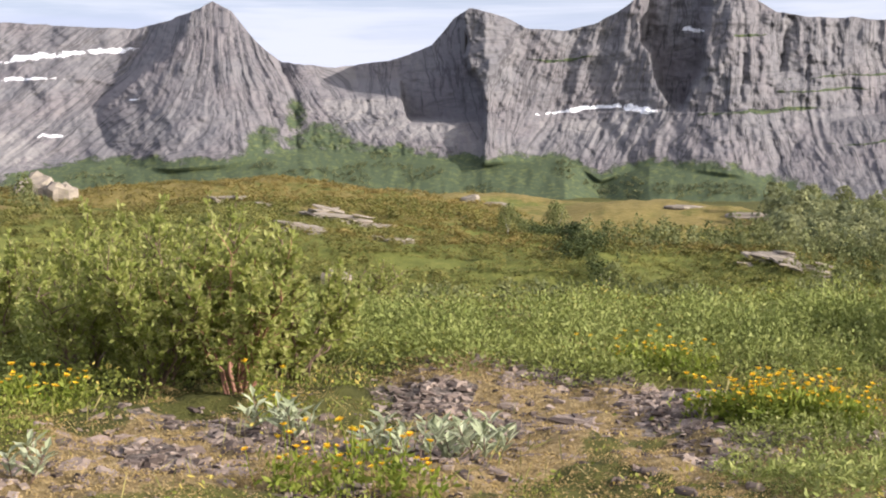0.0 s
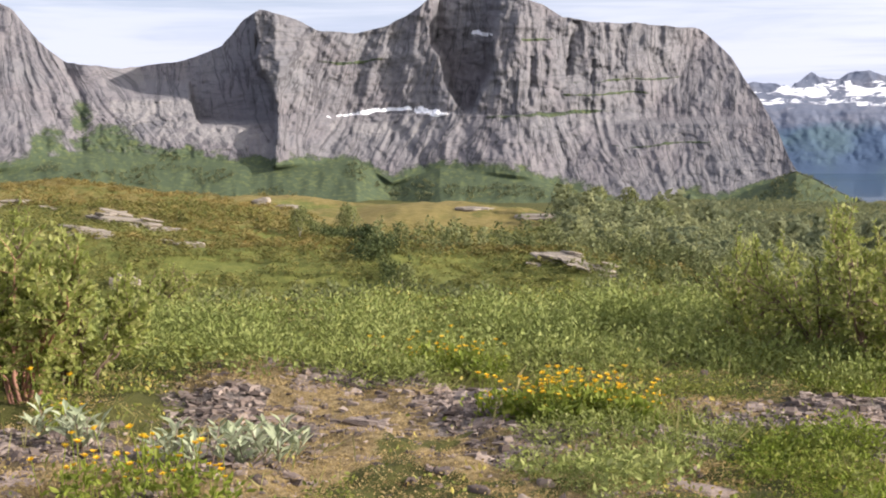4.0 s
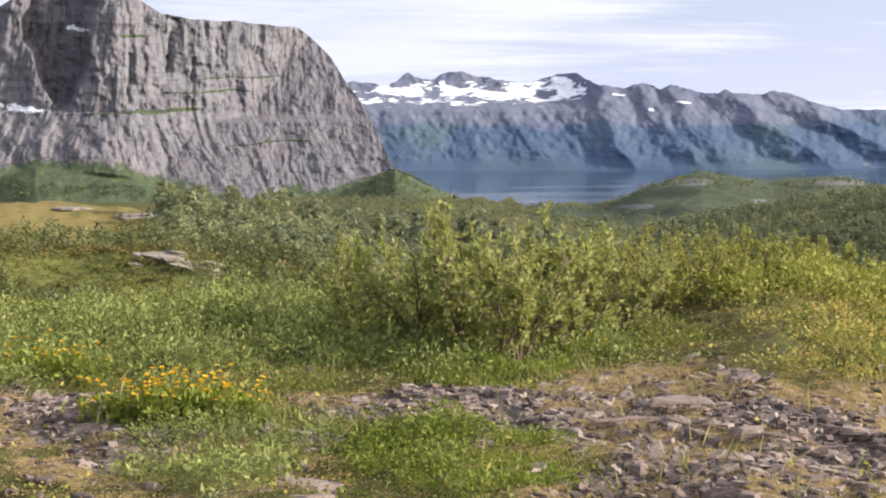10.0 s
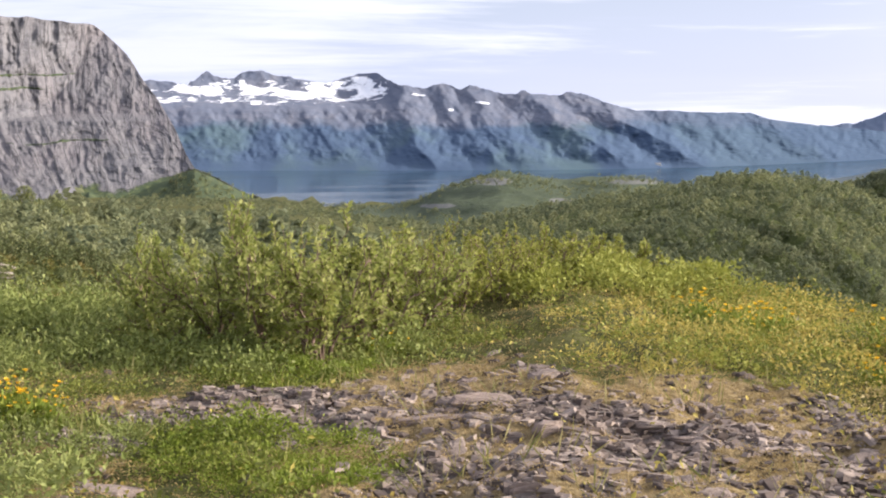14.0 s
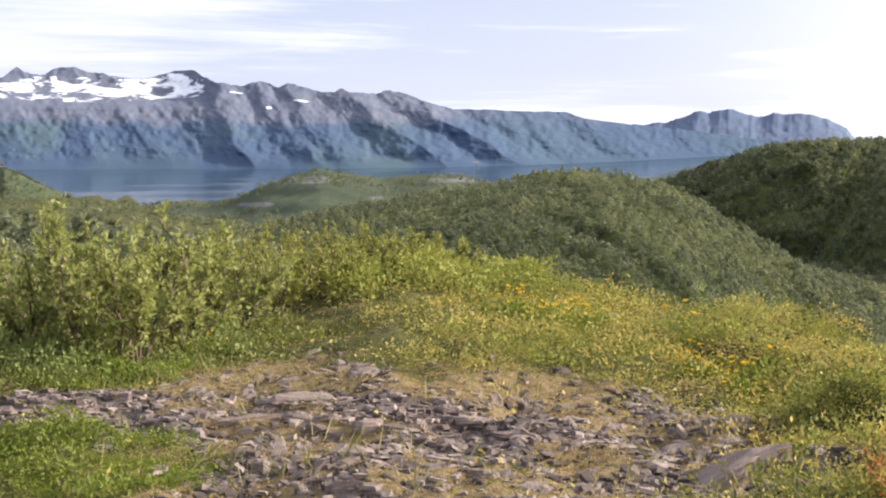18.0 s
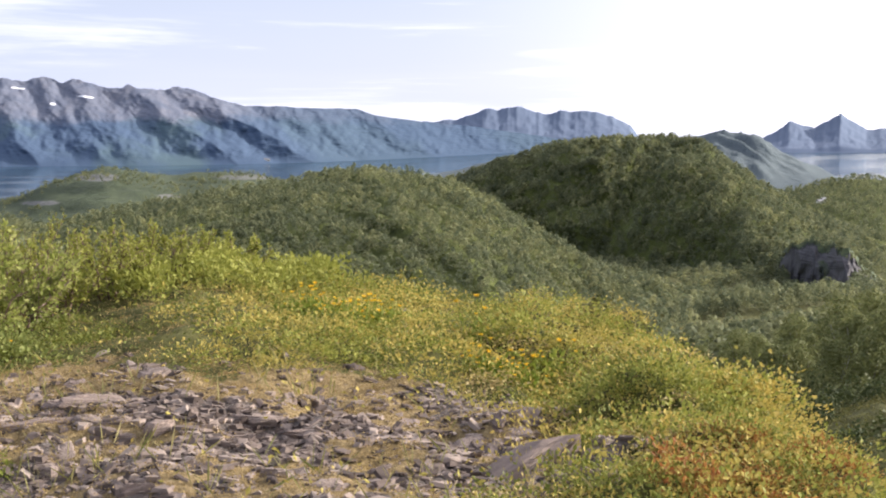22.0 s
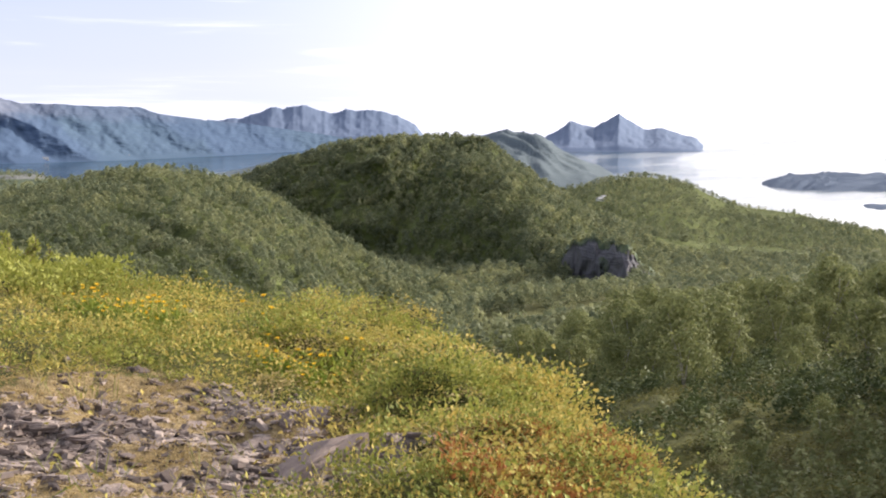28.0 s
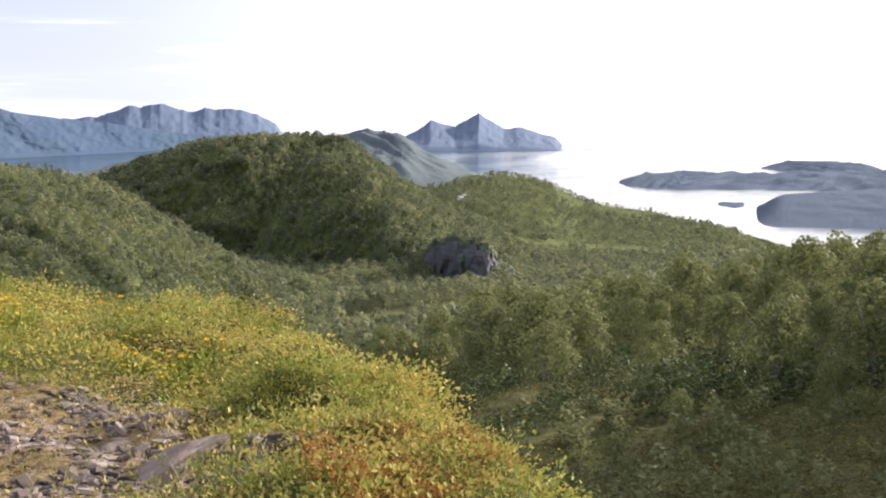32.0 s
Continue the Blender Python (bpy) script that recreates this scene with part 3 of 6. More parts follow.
    big = ridged(sl * 0.75, e * 0.12, 41, 3)
    mid = ridged(sl * 2.9, e * 0.3 + 7, 45, 4) * amp
    fine = ridged(sl * 8.0 + 1.2 * bend, e * 0.8 + 3, 47, 3)
    ledge = ridged(A * 0.12 + 2, e * 2.2 + 0.05 * A + 0.35 * bend, 51, 3)
    floor = step(E, 1.6, 0.9) * step(A, -6, -4.5) * (1 - step(A, 1.0, 1.6))
    R = R - wallness * (1 - 0.6 * floor) * (6 * big + 3.4 * mid + 1.5 * fine + 2.2 * ledge + 7 * fbm(A * 1.9, e * 1.9, 63, 5, 0.6)) - 1.2 * fbm(A * 6, e * 6, 57, 4) - 5 * floor * fbm(A * 5, e * 6, 59, 4)
    # the green aprons below
    low = (foot[:, None] - e).clip(0)
    ker = np.hanning(181) / np.hanning(181).sum()
    even = np.convolve(np.pad(R[:, ns], 90, mode="edge"), ker, mode="valid")[:, None]
    R = R + (even - R) * step(low, 0.0, 0.10)
    R = R - 66 * low - 7 * fbm(A * 1.6, e * 1.6, 60, 5) * step(low, 0, 0.4)
    # where birches can stand on the aprons
    g = np.random.default_rng(5)
    i, j = g.integers(0, len(az), 9000), g.integers(ns // 3, ns, 9000)
    wooded = fbm(A[i, j] * 0.9, e[i, j] * 1.6, 66, 4) + 0.7 * step(A[i, j], 19.0, 21.5) - 0.25 * (e[i, j] > foot[i] - 0.35) > 0.12
    APRON.append(xyz(A[i, j], R[i, j], el_z(R[i, j], e[i, j]))[wooded & (A[i, j] < 25)])
    # behind the crest the ground falls away
    last_r, last_e = R[:, -1:], e[:, -1:]
    k = np.array([[0.05, 0.2, 0.6]])
    R = np.concatenate([R, last_r + 300 * k], 1)
    Z = np.concatenate([el_z(R[:, :-3], e), el_z(last_r, last_e) - 160 * k], 1)

    def tail(M):
        return np.concatenate([M, np.repeat(M[:, -1:], 3, 1)], 1)
    A, ex, c3, sl = tail(A), tail(e), tail(c), tail(sl)
    veg = np.where(c3 <= 0, 1.0, np.clip(0.85 - c3 * 7, 0, 1)) * step(A, -17.5, -12) + np.where(A < -12, 0.4 * (c3 <= 0), 0)
    led = ridged(A * 0.12 + 2, ex * 2.6 + 0.05 * A, 51, 3)
    veg = np.maximum(veg, 0.30 * step(led, 0.5, 0.9))
    for a0, e0, wa, we in ((-5.4, 0.9, 0.5, 0.9), (-4.6, -0.1, 1.5, 0.9), (-6.6, -0.2, 1.0, 0.9), (-8.5, -0.9, 2.2, 0.4), (-2.2, -0.5, 1.8, 0.4), (-11.5, -0.9, 2.2, 0.5), (-8, -1.0, 3, 0.5), (0.5, -1.2, 3, 0.4), (11.5, 1.0, 2.6, 0.10), (4.6, 2.95, 1.5, 0.06), (14, 1.75, 2.2, 0.06), (14.6, 2.25, 2.4, 0.05),
                           (-3.6, -0.6, 1.6, 0.6), (11.2, 3.7, 0.8, 0.06), (16, -0.1, 2.4, 0.06)):
        veg = np.maximum(veg, 0.80 - 0.5 * (((A - a0) / wa) ** 2 + ((ex - e0 - 0.04 * (A - a0) - 0.12 * fbm(A * 1.5, ex * 2, 99, 4)) / we) ** 2))
    snow = np.full_like(A, -3.0)
    for a0, e0, wa, we, tl in SNOW:
        snow = np.maximum(snow, 0.92 - 0.5 * (((A - a0) / wa) ** 2 + ((ex - e0 - tl * (A - a0) - 0.10 * fbm(A * 1.7, A * 0, 64, 4)) / (0.8 * we)) ** 2))
    scree = np.zeros_like(A)
    for a0, e0, wa, we in ((-15.6, -0.3, 1.4, 0.7), (-1.0, 0.4, 2.2, 0.5), (5.6, 0.55, 1.9, 0.35), (-3.0, 1.2, 1.8, 0.5), (1.3, -0.3, 0.3, 0.4), (0.2, 0.3, 0.9, 0.5)):
        scree = np.maximum(scree, 1.0 - 0.5 * (((A - a0) / wa) ** 2 + ((ex - e0) / we) ** 2))
    tagged(grid_mesh("mountain", xyz(A, R, Z), M_ROCK, {"veg": veg, "snow": snow, "scree": scree, "su": sl * 32, "sv": ex * 32}), "grey granite mountain wall with gullies, snow patches and green foot", "mountain", kind="structure")


build_cliff()

RANGE = [(14, 1.0), (18.2, 1.75), (19.0, 2.17), (20.3, 1.97), (21.1, 2.42), (21.9, 2.18), (22.6, 2.47), (23.2, 2.43), (24.2, 2.18), (25.4, 2.02), (26.3, 2.35), (27.3, 2.35),
         (27.9, 2.02), (29.0, 1.87), (29.7, 2.03), (30.4, 1.83), (30.7, 2.01), (31.3, 1.76), (32.1, 1.66), (32.7, 1.72), (33.7, 1.55), (34.6, 1.69), (35.2, 1.54),
         (36.0, 1.23), (36.8, 1.02), (38.0, 1.01), (39.3, 0.93), (40.9, 0.93), (41.6, 0.68), (43.3, 0.46), (45, 0.3), (48, -0.1), (50, -0.5)]
# spurs that come down from the crest to the shore: azimuth and elevation at three places, and how far they stand out
SPURS = [((20.6, 1.9), (20.9, 0.9), (21.4, -1.2), 26), ((22.6, 1.4), (23.0, 0.5), (23.8, -1.2), 26), ((24.6, 1.2), (25.6, 0.0), (26.6, -1.2), 34), ((27.6, 1.98), (28.3, 0.7), (29.4, -1.2), 80),
         ((29.4, 1.98), (30.1, 0.94), (32.0, -1.2), 50), ((30.6, 2.09), (31.3, 0.4), (32.9, -1.2), 55), ((32.7, 1.46), (34.4, 0.4), (36.9, -1.2), 70), ((34.4, 1.71), (35.4, 0.94), (36.4, 0.1), 45),
         ((35.5, 0.94), (38.4, -0.4), (39.6, -1.2), 85), ((38.2, 0.9), (39.0, 0.2), (40.2, -1.0), 40), ((39.4, 0.94), (40.5, -0.3), (41.4, -1.0), 40), ((41.2, 0.94), (42.5, 0.0), (44.0, -1.0), 35)]


def build_range():
    az = np.arange(14, 50, 0.06)
    ker = np.hanning(121) / np.hanning(121).sum()
    rf = np.convolve(np.pad(table([(14, 3250), (33, 3280), (38, 3380), (43.4, 3640), (47.3, 3900), (50, 4080)], az), 60, mode="edge"), ker, mode="valid")[:, None]
    top = table(RANGE, az) + (0.12 - 0.09 * step(az, 33, 38)) * fbm(az * 3, az * 0, 5, 5)
    low = np.degrees(np.arctan2(sea_z(rf) - 2 - EYE, rf))
    t = np.linspace(0, 1, 110)[None]
    e = low + (top[:, None] - low) * t
    A = np.repeat(az[:, None], e.shape[1], 1)
    W = A + 0.5 * fbm(A * 0.9, e * 0.9, 21, 5)
    out = np.zeros_like(A)
    for p, q, r, h in SPURS:
        mid = np.interp(e, [r[1], q[1], p[1]], [r[0], q[0], p[0]])
        d = W - mid
        ridge = np.clip(1 - np.where(d < 0, -d / 1.5, d / 1.7), 0, 1)
        out = np.maximum(out, 0.50 * h * ridge * step(e, r[1] - 0.3, r[1] + 0.8) * (1 - 0.6 * step(e, p[1] + 0.05, p[1] + 0.5)))
    R = rf + 95 * (e - low) - out - 6 * ridged((A - 0.5 * (top[:, None] - e)) * 1.1, e * 0.9, 25, 4) * step(t, 0.05, 0.3) - 8 * fbm(A * 4, e * 4, 27, 5) * step(t, 0.05, 0.2)
    # the snowy plateau leans back under the peaks
    R = R + 150 * step(e, 0.95, 1.9) * (1 - step(A, 26.5, 28.5))
    k = np.array([[0.05, 0.3, 1.0]])
    Z = np.concatenate([el_z(R, e), el_z(R[:, -1:], e[:, -1:]) - 220 * k], 1)
    R = np.concatenate([R, R[:, -1:] + 400 * k], 1)
    A, e = np.repeat(az[:, None], R.shape[1], 1), np.concatenate([e, np.repeat(e[:, -1:], 3, 1)], 1)
    plateau = 0.36 - 1.2 * step(-e, -1.45 + 0.1 * fbm(A * 2, e * 3, 35, 4), -0.85) - 1.0 * step(A, 27.2, 28.2) - 0.75 * step(e, 2.05, 2.3)
    for a0, e0, wa, we in ((20.6, 1.75, 1.0, 0.22), (26.7, 1.85, 0.55, 0.35), (23.5, 1.72, 2.6, 0.16), (25.2, 1.75, 0.8, 0.2), (28.8, 1.6, 0.4, 0.03), (30.0, 1.05, 0.15, 0.06), (31.2, 1.3, 0.25, 0.03)):
        plateau = np.maximum(plateau, 1.0 - 0.6 * (((A - a0) / wa) ** 2 + ((e - e0 + 0.12 * (A - a0)) / we) ** 2))
    # far: share of haze colour in the rock, growing past azimuth 35
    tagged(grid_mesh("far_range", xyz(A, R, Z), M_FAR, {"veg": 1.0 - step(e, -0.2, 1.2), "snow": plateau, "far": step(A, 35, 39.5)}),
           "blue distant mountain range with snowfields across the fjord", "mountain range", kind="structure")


build_range()


def spurs(sl, k, slant, amount, seed):
    """Turn an even slope into spurs and gullies that run down from the crest."""
    u = sl.A + 1.1 * fbm(sl.A * 0.6, sl.t * 1.6, seed + 3, 4) / k
    n = ridged((u + slant * (1 - sl.t)) * k, 0.5 * sl.t, seed, 2) + 0.35 * ridged((u - slant * 0.7 * (1 - sl.t)) * k * 2.7, 1.3 * sl.t, seed + 5, 3)
    zf, zc = sl.Z[:, :1], sl.Z[:, (sl.S[0] <= 1.0).sum() - 1][:, None]
    e = np.exp(-amount * n)
    z = zf + (zc - zf) * (0.12 * step(sl.t, 0, 0.12) + 0.88 * sl.t ** (1.25 * e))
    return np.where(sl.S <= 1, z, sl.Z)


CAPE = [(42, 0.2), (43.3, 0.41), (44.7, 0.56), (45.7, 0.93), (46.2, 0.91), (46.8, 0.97), (47.8, 0.76), (49.2, 0.88), (50.4, 0.66), (51.0, 0.31), (51.3, -0.06), (51.5, -0.4)]
ISLE = [(55.4, -0.5), (55.9, -0.06), (56.7, 0.46), (57.6, 0.26), (58.5, 0.78), (59.4, 0.2), (60.4, 0.16), (61.3, -0.14), (61.7, -0.45), (62.4, -0.52), (62.8, -0.75)]
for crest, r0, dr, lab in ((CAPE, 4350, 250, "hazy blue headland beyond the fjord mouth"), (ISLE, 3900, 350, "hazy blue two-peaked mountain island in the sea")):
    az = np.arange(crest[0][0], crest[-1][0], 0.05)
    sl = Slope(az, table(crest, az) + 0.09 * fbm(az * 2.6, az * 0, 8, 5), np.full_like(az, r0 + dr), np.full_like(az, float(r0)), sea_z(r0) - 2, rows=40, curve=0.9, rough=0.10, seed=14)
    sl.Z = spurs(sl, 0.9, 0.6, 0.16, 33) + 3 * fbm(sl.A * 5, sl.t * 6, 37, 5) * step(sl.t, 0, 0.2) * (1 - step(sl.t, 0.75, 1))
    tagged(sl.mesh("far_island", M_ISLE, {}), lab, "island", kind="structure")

HILLS = {}


def hill(key, label, crest, r_crest, r_foot, z_foot, material, step_az=0.15, rock=(), **kw):
    az = np.arange(crest[0][0], crest[-1][0] + 0.01, step_az)
    el = table(crest, az)
    ker = np.hanning(7)
    el = np.convolve(np.pad(el, 3, mode="edge"), ker / ker.sum(), mode="valid")
    sl = Slope(az, el, table(r_crest, az), table(r_foot, az), table(z_foot, az), **kw)
    m = np.zeros_like(sl.A)
    ev = np.degrees(np.arctan2(sl.Z - EYE, sl.R))
    for a0, e0, wa, we in rock:
        m = np.maximum(m, 1.0 - 0.5 * (((sl.A - a0) / wa) ** 2 + ((ev - e0) / we) ** 2))
    HILLS[key] = sl
    tagged(sl.mesh("hill", material, {"rock": m}), label, "hill", kind="structure")


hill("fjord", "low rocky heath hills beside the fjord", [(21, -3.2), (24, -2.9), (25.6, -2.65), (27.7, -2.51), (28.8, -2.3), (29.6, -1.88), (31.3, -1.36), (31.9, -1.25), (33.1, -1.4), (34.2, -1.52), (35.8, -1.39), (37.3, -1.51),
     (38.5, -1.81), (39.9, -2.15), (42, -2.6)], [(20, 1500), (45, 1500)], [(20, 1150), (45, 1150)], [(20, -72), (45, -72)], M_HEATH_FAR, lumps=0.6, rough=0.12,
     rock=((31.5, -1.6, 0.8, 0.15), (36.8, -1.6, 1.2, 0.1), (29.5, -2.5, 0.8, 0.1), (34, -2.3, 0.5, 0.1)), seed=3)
hill("middle", "rounded birch-covered hill in the valley", [(20, -4.6), (23.7, -3.9), (29.0, -3.65), (32.1, -2.9), (36.2, -2.25), (40.0, -1.58), (41.7, -1.47), (43.9, -1.8), (45.2, -2.15), (46.3, -2.85), (48.1, -4.0), (50.1, -5.0), (53, -5.9), (57, -7.2), (60, -8.4)],
     [(20, 520), (40, 560), (53, 430), (60, 400)], [(20, 300), (60, 300)], [(20, -42), (40, -44), (46, -48), (51, -66), (60, -72)], M_HEATH, lumps=0.35, rough=0.12, seed=5)
hill("big", "high round wooded hill behind the valley", [(38, -3.5), (41.3, -2.45), (43.4, -2.0), (44.6, -1.7), (46.5, -1.05), (48.2, -0.52), (50.5, -0.25), (52.7, -0.25), (53.7, -0.5), (55.0, -1.4), (56.4, -2.3), (57.4, -2.9), (59, -3.4), (61.5, -4.1), (64.5, -4.7), (68, -5.2)],
     [(38, 900), (52, 850), (60, 720), (68, 600)], [(38, 760), (50, 715), (54, 640), (57, 490), (68, 430)], [(38, -62), (50, -62), (57, -57), (68, -55)], M_HEATH, lumps=0.7, rough=0.10, rock=((62.3, -4.9, 0.6, 0.25),), seed=7)
hill("coast", "long wooded coastal hill above the sea", [(51, -4), (54.5, -2.99), (56.5, -2.1), (58.8, -1.6), (59.6, -1.55), (61.1, -1.85), (62.5, -2.55), (63.5, -2.75), (64.7, -2.85), (66.3, -3.22), (67.5, -3.4), (68.7, -3.9), (70.5, -4.4), (76, -5)],
     [(51, 1150), (62, 1080), (70, 950), (76, 900)], [(51, 800), (76, 650)], [(51, -62), (63, -64), (67, -72), (76, -80)], M_HEATH, lumps=0.4, rough=0.08, seed=9)
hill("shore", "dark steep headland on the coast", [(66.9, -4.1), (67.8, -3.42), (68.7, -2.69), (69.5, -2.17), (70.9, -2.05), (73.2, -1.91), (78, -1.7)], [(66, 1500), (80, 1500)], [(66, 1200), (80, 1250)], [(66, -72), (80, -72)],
     M_HEATH_HAZED, lumps=0.3, rough=0.06, seed=11)
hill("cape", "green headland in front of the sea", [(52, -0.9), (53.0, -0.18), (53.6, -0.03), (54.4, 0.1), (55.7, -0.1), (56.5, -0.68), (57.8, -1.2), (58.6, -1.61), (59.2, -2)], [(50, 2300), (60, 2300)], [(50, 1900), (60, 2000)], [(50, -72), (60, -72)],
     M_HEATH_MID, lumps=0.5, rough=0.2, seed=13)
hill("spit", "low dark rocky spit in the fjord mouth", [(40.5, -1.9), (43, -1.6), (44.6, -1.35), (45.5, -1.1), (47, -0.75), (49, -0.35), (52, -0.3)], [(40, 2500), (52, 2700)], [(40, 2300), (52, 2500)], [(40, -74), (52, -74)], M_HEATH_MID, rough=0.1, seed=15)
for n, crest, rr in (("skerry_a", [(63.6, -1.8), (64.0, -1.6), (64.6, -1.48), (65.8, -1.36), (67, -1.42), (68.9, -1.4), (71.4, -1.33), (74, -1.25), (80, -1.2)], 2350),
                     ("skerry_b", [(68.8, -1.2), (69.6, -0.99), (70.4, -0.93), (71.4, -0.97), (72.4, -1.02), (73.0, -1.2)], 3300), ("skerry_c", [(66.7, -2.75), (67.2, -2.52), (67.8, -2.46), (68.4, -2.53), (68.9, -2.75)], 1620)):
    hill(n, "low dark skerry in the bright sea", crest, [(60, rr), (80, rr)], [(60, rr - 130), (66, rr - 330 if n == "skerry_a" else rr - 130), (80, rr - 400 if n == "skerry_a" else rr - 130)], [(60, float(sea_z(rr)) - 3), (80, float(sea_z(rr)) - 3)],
         M_HEATH_HAZED, rough=0.5, rows=30, seed=17)


def build_crag():
    """A steep broken rock face in the side of the high hill."""
    az = np.arange(56.2, 60.6, 0.03)
    v = np.linspace(0, 1, 60)
    A, T = np.meshgrid(az, v, indexing="ij")
    top = table([(56.2, -5.2), (56.6, -4.3), (57.0, -3.9), (57.6, -3.68), (58.2, -3.9), (58.8, -4.05), (59.3, -4.6), (60.0, -5.0), (60.6, -5.5)], A) + 0.25 * fbm(A * 2.2, A * 0, 6, 5)
    e = -6.5 + (top + 6.5) * T
    R = table([(56.2, 560), (56.7, 520), (57.2, 505), (58.0, 490), (58.8, 462), (59.1, 455), (59.6, 470), (60.6, 520)], A + 0.5 * fbm(A * 1.5, T * 2, 7, 4)) + 18 * T ** 3
    R = R - 6.0 * ridged(A * 1.8, T * 1.4, 3, 4) * (1 - 0.6 * T) - 6.0 * fbm(A * 5, T * 5, 4, 4) * (1 - 0.7 * T)
    veg = 0.75 * step(T, 0.8, 1.0) + 0.6 * step(fbm(A * 2, T * 4, 9, 4), 0.05, 0.3) + 0.5 * step(A, 59.2, 59.9)
    # rock copy darkened to paint in the shade on this face
    tagged(grid_mesh("rock_face", xyz(A, R, el_z(R, e)), mountain_rock("shaded_crag_rock", 0.55), {"veg": veg, "snow": 0 * A - 2, "scree": 0 * A - 2, "su": A * 10, "sv": e * 10}), "broken rock face on the wooded hill, shade put into its colour", "cliff", kind="structure")


build_crag()

# ---- plants: leaves in bulk ----
rng = np.random.default_rng(7)


def unit(v):
    return v / np.maximum(np.linalg.norm(v, axis=-1, keepdims=True), 1e-9)


def ways(n, up=0.3):
    """Directions at random that lean upwards."""
    v = rng.normal(size=(n, 3))
    v[:, 2] = v[:, 2] * 0.7 + up
    return unit(v)


def leaves(pos, way, length, width, fold=0.15, side=None):
    """Folded, pointed leaves: four corners each."""
    n = len(pos)
    s = unit(np.cross(way, ways(n, 0.0) if side is None else side))
    nrm = np.cross(s, way)
    L, W = np.broadcast_to(length, n)[:, None], np.broadcast_to(width, n)[:, None]
    m = pos + way * L * 0.5
    V = np.stack([pos, m + s * W * 0.5 + nrm * fold * W, pos + way * L, m - s * W * 0.5 + nrm * fold * W], 1)
    return V.reshape(-1, 3), np.arange(4 * n).reshape(-1, 4)


def tubes(paths, radii, sides=5):
    """Twigs: paths (n, k, 3), radii (n, k)."""
    n, k = paths.shape[:2]
    t = unit(np.gradient(paths, axis=1))
    ref = np.where(np.abs(t[..., 2:]) > 0.9, np.array([1.0, 0, 0]), np.array([0, 0, 1.0]))
    a = unit(np.cross(t, ref))
    b = np.cross(t, a)
    ang = np.linspace(0, 2 * math.pi, sides, endpoint=False)
    ring = paths[:, :, None] + radii[:, :, None, None] * (a[:, :, None] * np.cos(ang)[:, None] + b[:, :, None] * np.sin(ang)[:, None])
    idx = np.arange(n * k * sides).reshape(n, k, sides)
    i2 = np.roll(idx, -1, 2)
    F = np.stack([idx[:, :-1], i2[:, :-1], i2[:, 1:], idx[:, 1:]], -1).reshape(-1, 4)
    return ring.reshape(-1, 3), F


def joined(pieces):
    V, F, o = [], [], 0
    for v, f in pieces:
        V.append(v), F.append(f + o)
        o += len(v)
    return np.concatenate(V), np.concatenate(F)


def at_polar(az, r, lift=0.0):
    return xyz(np.asarray(az, float), np.asarray(r, float), land(az, r) + lift)


def part_mesh(name, V, F, material, parent, label="", smooth=False):
    ob = raw_mesh(name, V, F, material, None, smooth)
    ob.parent = parent
    if label:
        ob["label"] = label
    return ob


def leaf_mat(name, c1, c2, c3, through=0.35, rough=0.5, patch=0.4, tint=None, each=False):
    k = Nodes(name, max(rough, 0.55), 0.12)
    shade = k.math("MULTIPLY_ADD", k.island(), 0.12, k.math("MULTIPLY", k.attr("each"), 0.88)) if each else k.island()
    c = k.cols(shade, (0.0, c1), (0.5, c2), (1.0, c3))
    c = k.mix(k.ramp(k.noise(patch, 4, 0.6), 0.35, 0.65), c, k.mix(0.55, c, tint or c1))
    return k.leafy(c, through)


M_WILLOW = leaf_mat("willow_leaf", (0.215, 0.249, 0.059), (0.341, 0.365, 0.098), (0.508, 0.498, 0.205), 0.5, 0.45, 2.0)
M_DWARF = leaf_mat("dwarf_willow_leaf", (0.165, 0.200, 0.053), (0.248, 0.275, 0.079), (0.363, 0.380, 0.138), 0.25, 0.5, 1.2)
M_GREYLEAF = leaf_mat("woolly_leaf", (0.255, 0.289, 0.170), (0.357, 0.391, 0.246), (0.459, 0.484, 0.340), 0.25, 0.7, 3.0)
M_BILBERRY = leaf_mat("bilberry_leaf", (0.126, 0.149, 0.032), (0.194, 0.212, 0.044), (0.278, 0.281, 0.071), 0.22, 0.6, 0.8)
M_CROW = leaf_mat("crowberry_leaf", (0.120, 0.165, 0.021), (0.226, 0.271, 0.042), (0.330, 0.354, 0.075), 0.3, 0.5, 2.0)
M_GOLD = leaf_mat("autumn_heath_leaf", (0.399, 0.333, 0.085), (0.496, 0.394, 0.103), (0.605, 0.454, 0.128), 0.25, 0.6, 1.0, (0.327, 0.315, 0.073))
M_RED = leaf_mat("red_leaf", (0.27, 0.100, 0.036), (0.37, 0.190, 0.058), (0.42, 0.330, 0.090), 0.4, 0.5, 1.0)
M_GRASS = leaf_mat("grass_blade", (0.182, 0.191, 0.055), (0.328, 0.282, 0.100), (0.473, 0.400, 0.191), 0.35, 0.6, 1.2, (0.109, 0.137, 0.033))
M_MOSS = leaf_mat("yellow_moss", (0.300, 0.218, 0.100), (0.375, 0.280, 0.130), (0.450, 0.345, 0.170), 0.2, 0.9, 2.5, (0.30, 0.215, 0.085))
M_PETAL = leaf_mat("yellow_petal", (0.84, 0.50, 0.03), (0.88, 0.60, 0.04), (0.90, 0.68, 0.07), 0.3, 0.5, 3.0)
